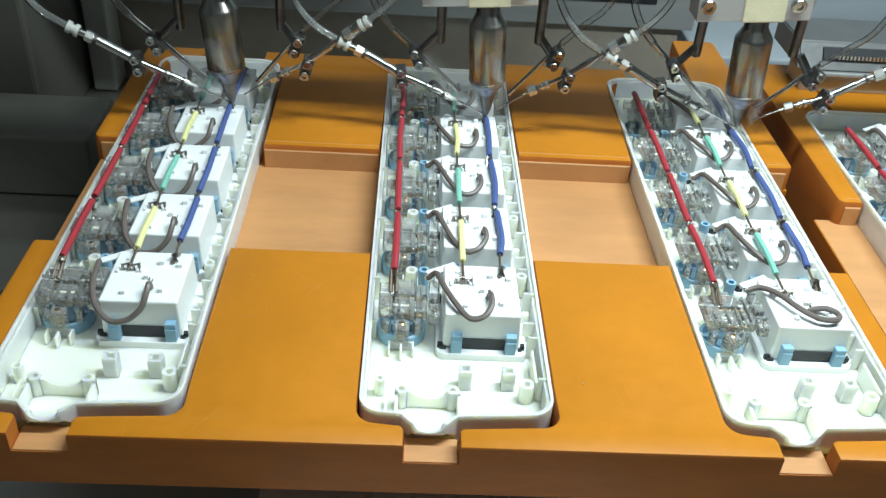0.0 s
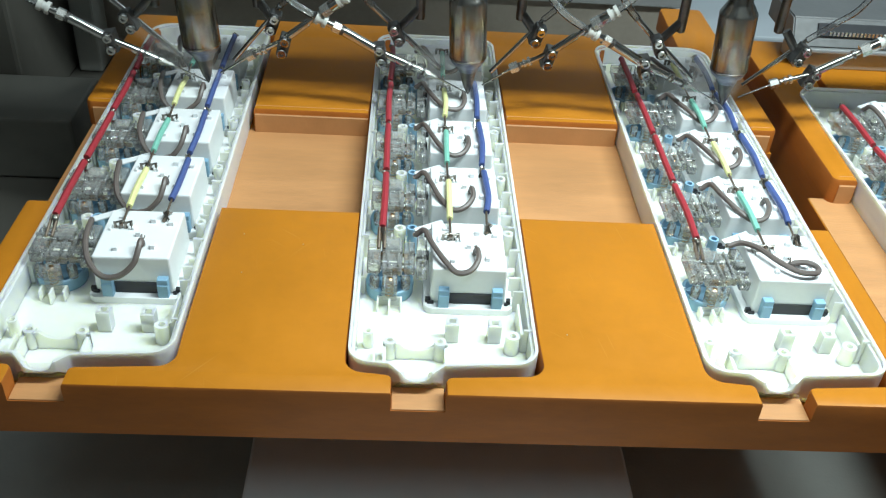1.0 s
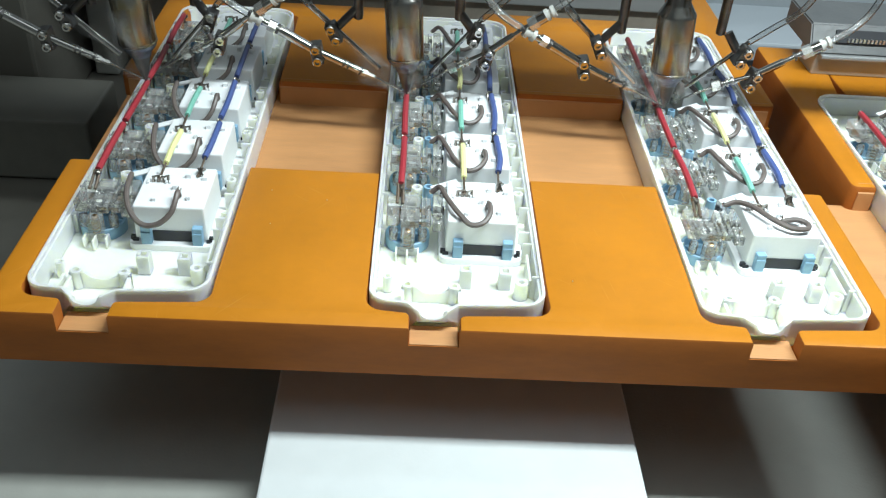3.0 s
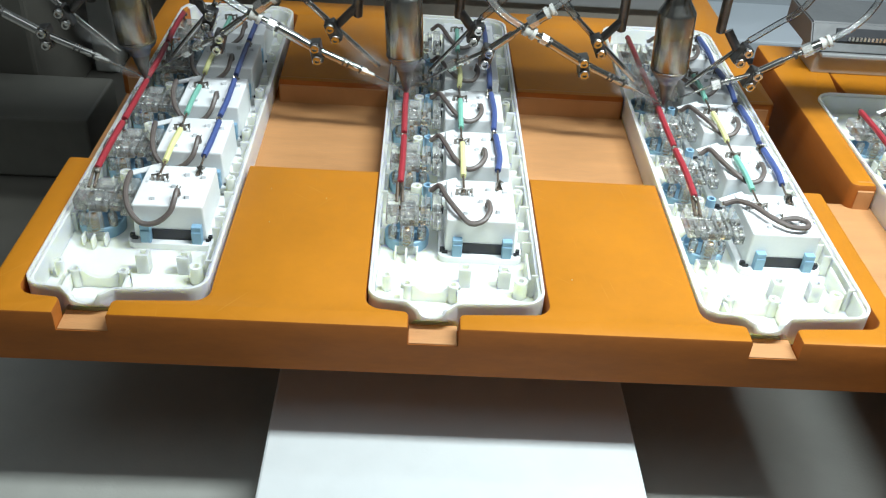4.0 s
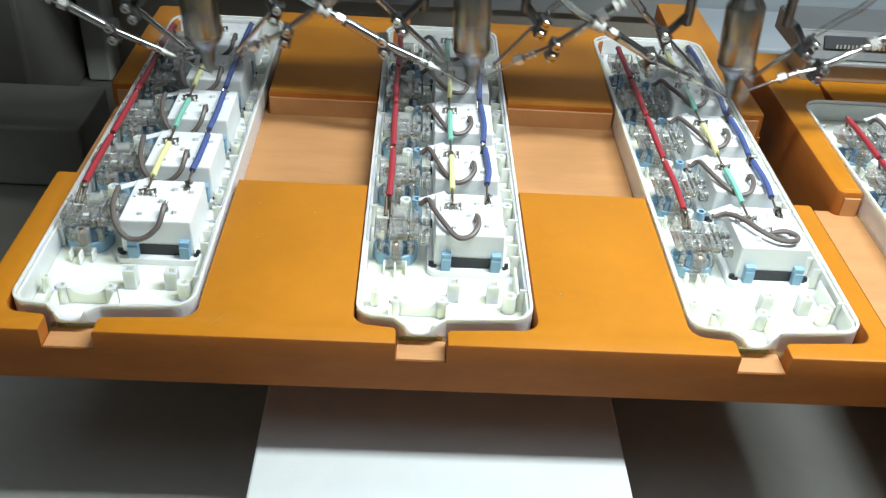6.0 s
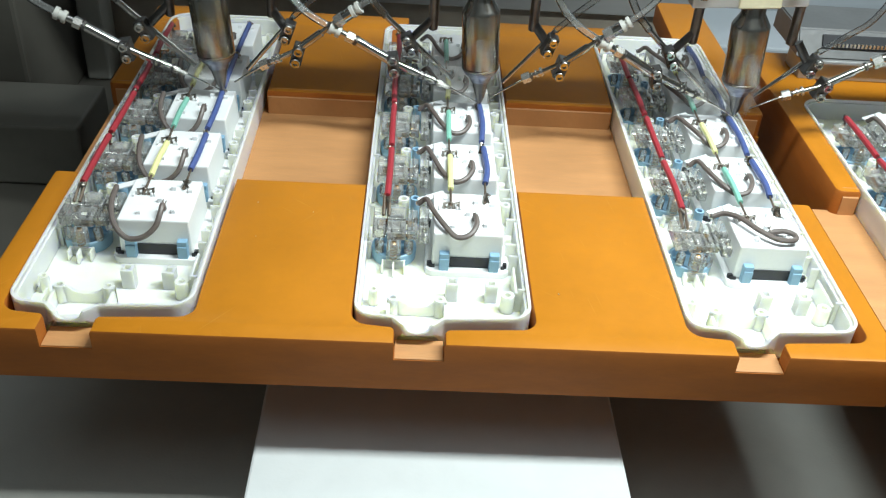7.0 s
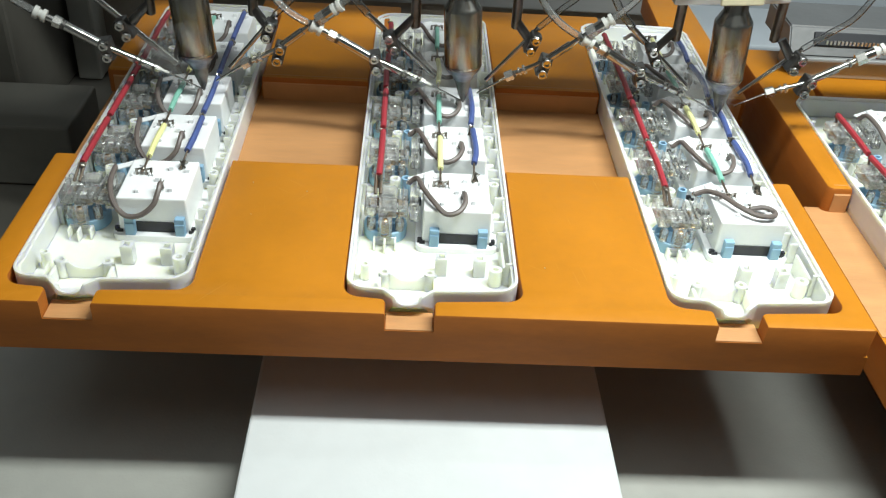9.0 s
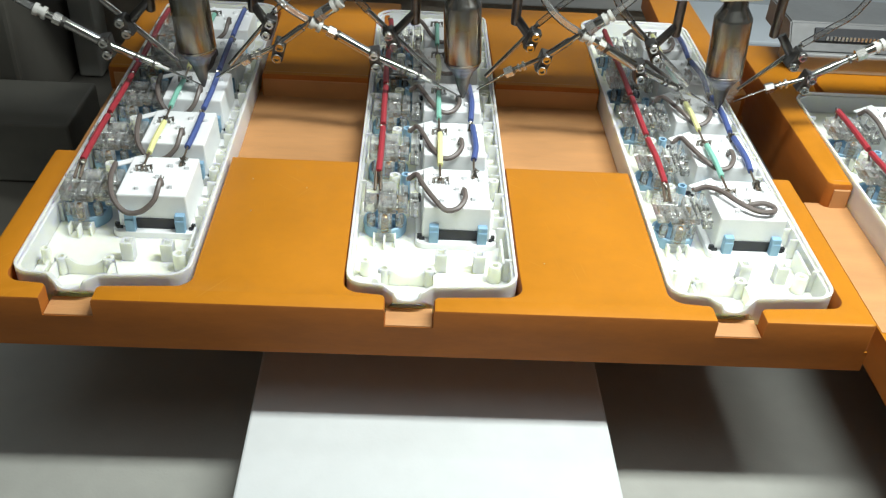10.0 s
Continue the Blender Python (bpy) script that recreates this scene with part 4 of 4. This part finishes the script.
    part("air_tube", tube(bmesh.new(), curve_points([(0.0398, 0.013, 0.0414), (0.0520, 0.014, 0.0530), (0.0640, 0.016, 0.0640), (0.074, 0.02, 0.085)]), 0.0018, 10), TUBE, ob, "clear air tube", smooth=True)
    clamp_joint(ob, (0.0370, 0.0085, 0.0345), 20)
    clamp_joint(ob, (0.0435, -0.0005, 0.0255), 15)
    part("link_bar", tube(bmesh.new(), [(0.0370, 0.012, 0.0330), (0.0275, 0.016, 0.0440)], 0.0026, 10), DARK_STEEL, ob, "dark steel link bar", smooth=True)
    return ob


def gantry_bar():
    ob = thing("gantry_bar", "aluminium gantry bar that carries the soldering irons", "gantry bar")
    part("bar", boxes((-0.34, 0.34, -0.0100, 0.0105, 0.0890, 0.1180), bevel=0.001), ALUMINIUM, ob)
    part("rear_beam", boxes((-0.34, 0.10, 0.080, 0.12, 0.110, 0.160), bevel=0.002), ALUMINIUM, ob)
    part("arm", boxes((-0.31, -0.28, 0.0108, 0.0798, 0.112, 0.117)), ALUMINIUM, ob)
    part("arm", boxes((0.06, 0.09, 0.0108, 0.0798, 0.112, 0.117)), ALUMINIUM, ob)
    return ob


GANTRY = gantry_bar()
HEAD_X = (-0.1470, 0.0, 0.1485)
first = head_build()
HEADS = [first] + [copy_thing(first, pose(x, 0.173, 0.0135)) for x in HEAD_X[1:]]


def lower_side(head, degrees):
    """Swing the rods and the feeder on one side of a head down about its tip."""
    swing = Matrix.Translation((0.004, 0, 0.004)) @ pose(0, 0, 0, 0, degrees, 0) @ Matrix.Translation((-0.004, 0, -0.004))
    for ob in head.children:
        middle = ob.matrix_basis @ (sum((Vector(c) for c in ob.bound_box), Vector()) / 8)
        if middle.x > 0.012 and ob.name.split(".")[0] in ("wire_feeder", "air_rod", "air_tube", "rod_clamp", "link_bar"):
            ob.matrix_basis = swing @ ob.matrix_basis


lower_side(HEADS[2], 6.8)


# ---- what moves ----
def smoke_material(name, strength):
    m = bpy.data.materials.new(name)
    m.use_nodes = True
    n, l = m.node_tree.nodes, m.node_tree.links
    n.remove(n["Principled BSDF"])
    mix, clear, white = n.new("ShaderNodeMixShader"), n.new("ShaderNodeBsdfTransparent"), n.new("ShaderNodeBsdfDiffuse")
    white.inputs["Color"].default_value = (0.8, 0.8, 0.78, 1)
    uv, co, nz, sep = n.new("ShaderNodeUVMap"), n.new("ShaderNodeTexCoord"), n.new("ShaderNodeTexNoise"), n.new("ShaderNodeSeparateXYZ")
    uv.uv_map = "UVMap"
    nz.inputs["Scale"].default_value, nz.inputs["Detail"].default_value = 160, 3
    l.new(uv.outputs[0], sep.inputs[0]), l.new(co.outputs["Object"], nz.inputs["Vector"])

    def node(op, a, b):
        k = n.new("ShaderNodeMath")
        k.operation = op
        for q, v in enumerate((a, b)):
            if isinstance(v, (int, float)):
                k.inputs[q].default_value = v
            else:
                l.new(v, k.inputs[q])
        return k.outputs[0]
    u, v = sep.outputs[0], sep.outputs[1]
    soft = node("POWER", node("MULTIPLY", node("MULTIPLY", u, node("SUBTRACT", 1.0, u)), 4.0), 1.6)
    ends = node("MULTIPLY", node("MULTIPLY", v, node("SUBTRACT", 1.0, v)), 4.0)
    thick = node("MULTIPLY", node("MULTIPLY", node("MULTIPLY", soft, ends), nz.outputs["Fac"]), strength)
    l.new(thick, mix.inputs[0]), l.new(clear.outputs[0], mix.inputs[1]), l.new(white.outputs[0], mix.inputs[2])
    l.new(mix.outputs[0], n["Material Output"].inputs["Surface"])
    return m


SMOKE, THIN_SMOKE = smoke_material("flux_smoke", 0.55), smoke_material("thin_flux_smoke", 0.35)


def wisp(points, widths, sway):
    """A thin curling ribbon of smoke along a smooth line."""
    bm = bmesh.new()
    uv = bm.loops.layers.uv.new("UVMap")
    rows, N = [], 24
    for i in range(N + 1):
        f = i / N * (len(points) - 1)
        k = min(int(f), len(points) - 2)
        g = f - k
        g = g * g * (3 - 2 * g)
        p = Vector(points[k]).lerp(Vector(points[k + 1]), g)
        w = widths[k] + (widths[k + 1] - widths[k]) * g
        p.x += sway * math.sin(i * 0.55)
        a = 0.25 * math.sin(i * 0.4)
        side = Vector((math.cos(a), math.sin(a), 0.25 * math.sin(i * 0.3))) * w
        rows.append([(bm.verts.new(p + side * (2 * q / 4 - 1)), q / 4, i / N) for q in range(5)])
    for i in range(N):
        for q in range(4):
            vs = (rows[i][q], rows[i][q + 1], rows[i + 1][q + 1], rows[i + 1][q])
            face = bm.faces.new([v[0] for v in vs])
            for loop, v in zip(face.loops, vs):
                loop[uv].uv = (v[1], v[2])
    return bm


def flux_smoke(x):
    ob = thing("flux_smoke", "thin grey wisps of flux smoke rising round the iron tip", "smoke", "smoke at the iron tips", pose(x, 0.173, 0.0135))
    part("wisp", wisp([(0.001, -0.003, 0.000), (0.004, -0.008, 0.012), (0.000, -0.012, 0.026), (-0.004, -0.014, 0.046)], (0.002, 0.004, 0.005, 0.008), 0.0012), SMOKE, ob, smooth=True)
    part("wisp", wisp([(-0.004, -0.004, 0.001), (-0.011, -0.006, 0.010), (-0.016, -0.008, 0.022), (-0.024, -0.010, 0.034)], (0.003, 0.006, 0.008, 0.010), 0.0015), THIN_SMOKE, ob, smooth=True)
    part("wisp", wisp([(-0.006, 0.002, 0.000), (-0.018, 0.006, 0.006), (-0.026, 0.012, 0.020), (-0.022, 0.020, 0.050)], (0.004, 0.010, 0.014, 0.018), 0.002), THIN_SMOKE, ob, smooth=True)
    return ob


SMOKES = [flux_smoke(x) for x in HEAD_X]


def motions():
    plate = [(0.0, -0.0703), (0.57, -0.0703), (0.80, -0.0522), (2.62, -0.0522), (2.86, -0.0129), (5.80, -0.0129), (6.05, -0.0184), (8.10, -0.0184), (8.30, 0.0), (10.0, 0.0)]
    for ob, x, turn in [(ORANGE, 0.0, 0.0)] + [(s, (k - 1) * PITCH, SKEW[k]) for k, s in enumerate(STRIPS)]:
        walk(ob, [(t, pose(x, y, 0, 0, 0, turn)) for t, y in plate])
    irons = [(0.0, 0.0427, 0.0), (0.55, 0.0427, 0.0), (0.67, 0.0405, 0.005), (0.82, 0.0380, 0.0), (2.60, 0.0380, 0.0), (2.74, 0.0160, 0.016), (2.90, -0.0062, 0.0), (4.36, -0.0062, 0.0),
             (4.50, 0.0080, 0.018), (4.64, 0.0245, 0.006), (4.80, 0.0252, 0.0), (5.80, 0.0252, 0.0), (5.98, 0.0340, 0.012), (6.20, 0.0427, 0.0), (8.08, 0.0427, 0.0), (8.20, 0.0405, 0.005), (8.34, 0.0382, 0.0), (10.0, 0.0382, 0.0)]
    for ob, x in zip([GANTRY] + HEADS, (0.0,) + HEAD_X):
        walk(ob, [(t, pose(x + dx, 0.173, 0.0135 + dz)) for t, dx, dz in irons])
    for k, (ob, x) in enumerate(zip(SMOKES, HEAD_X)):  # drifts and turns slowly as it trails the tip
        walk(ob, [(t, pose(x + dx + 0.0015 * math.sin(2.1 * t + k), 0.173, 0.0135 + 0.5 * dz + 0.001 * math.sin(3.3 * t + 2 * k), 0, 0, 14 * math.sin(1.7 * t + 1.3 * k))) for t, dx, dz in irons])


motions()
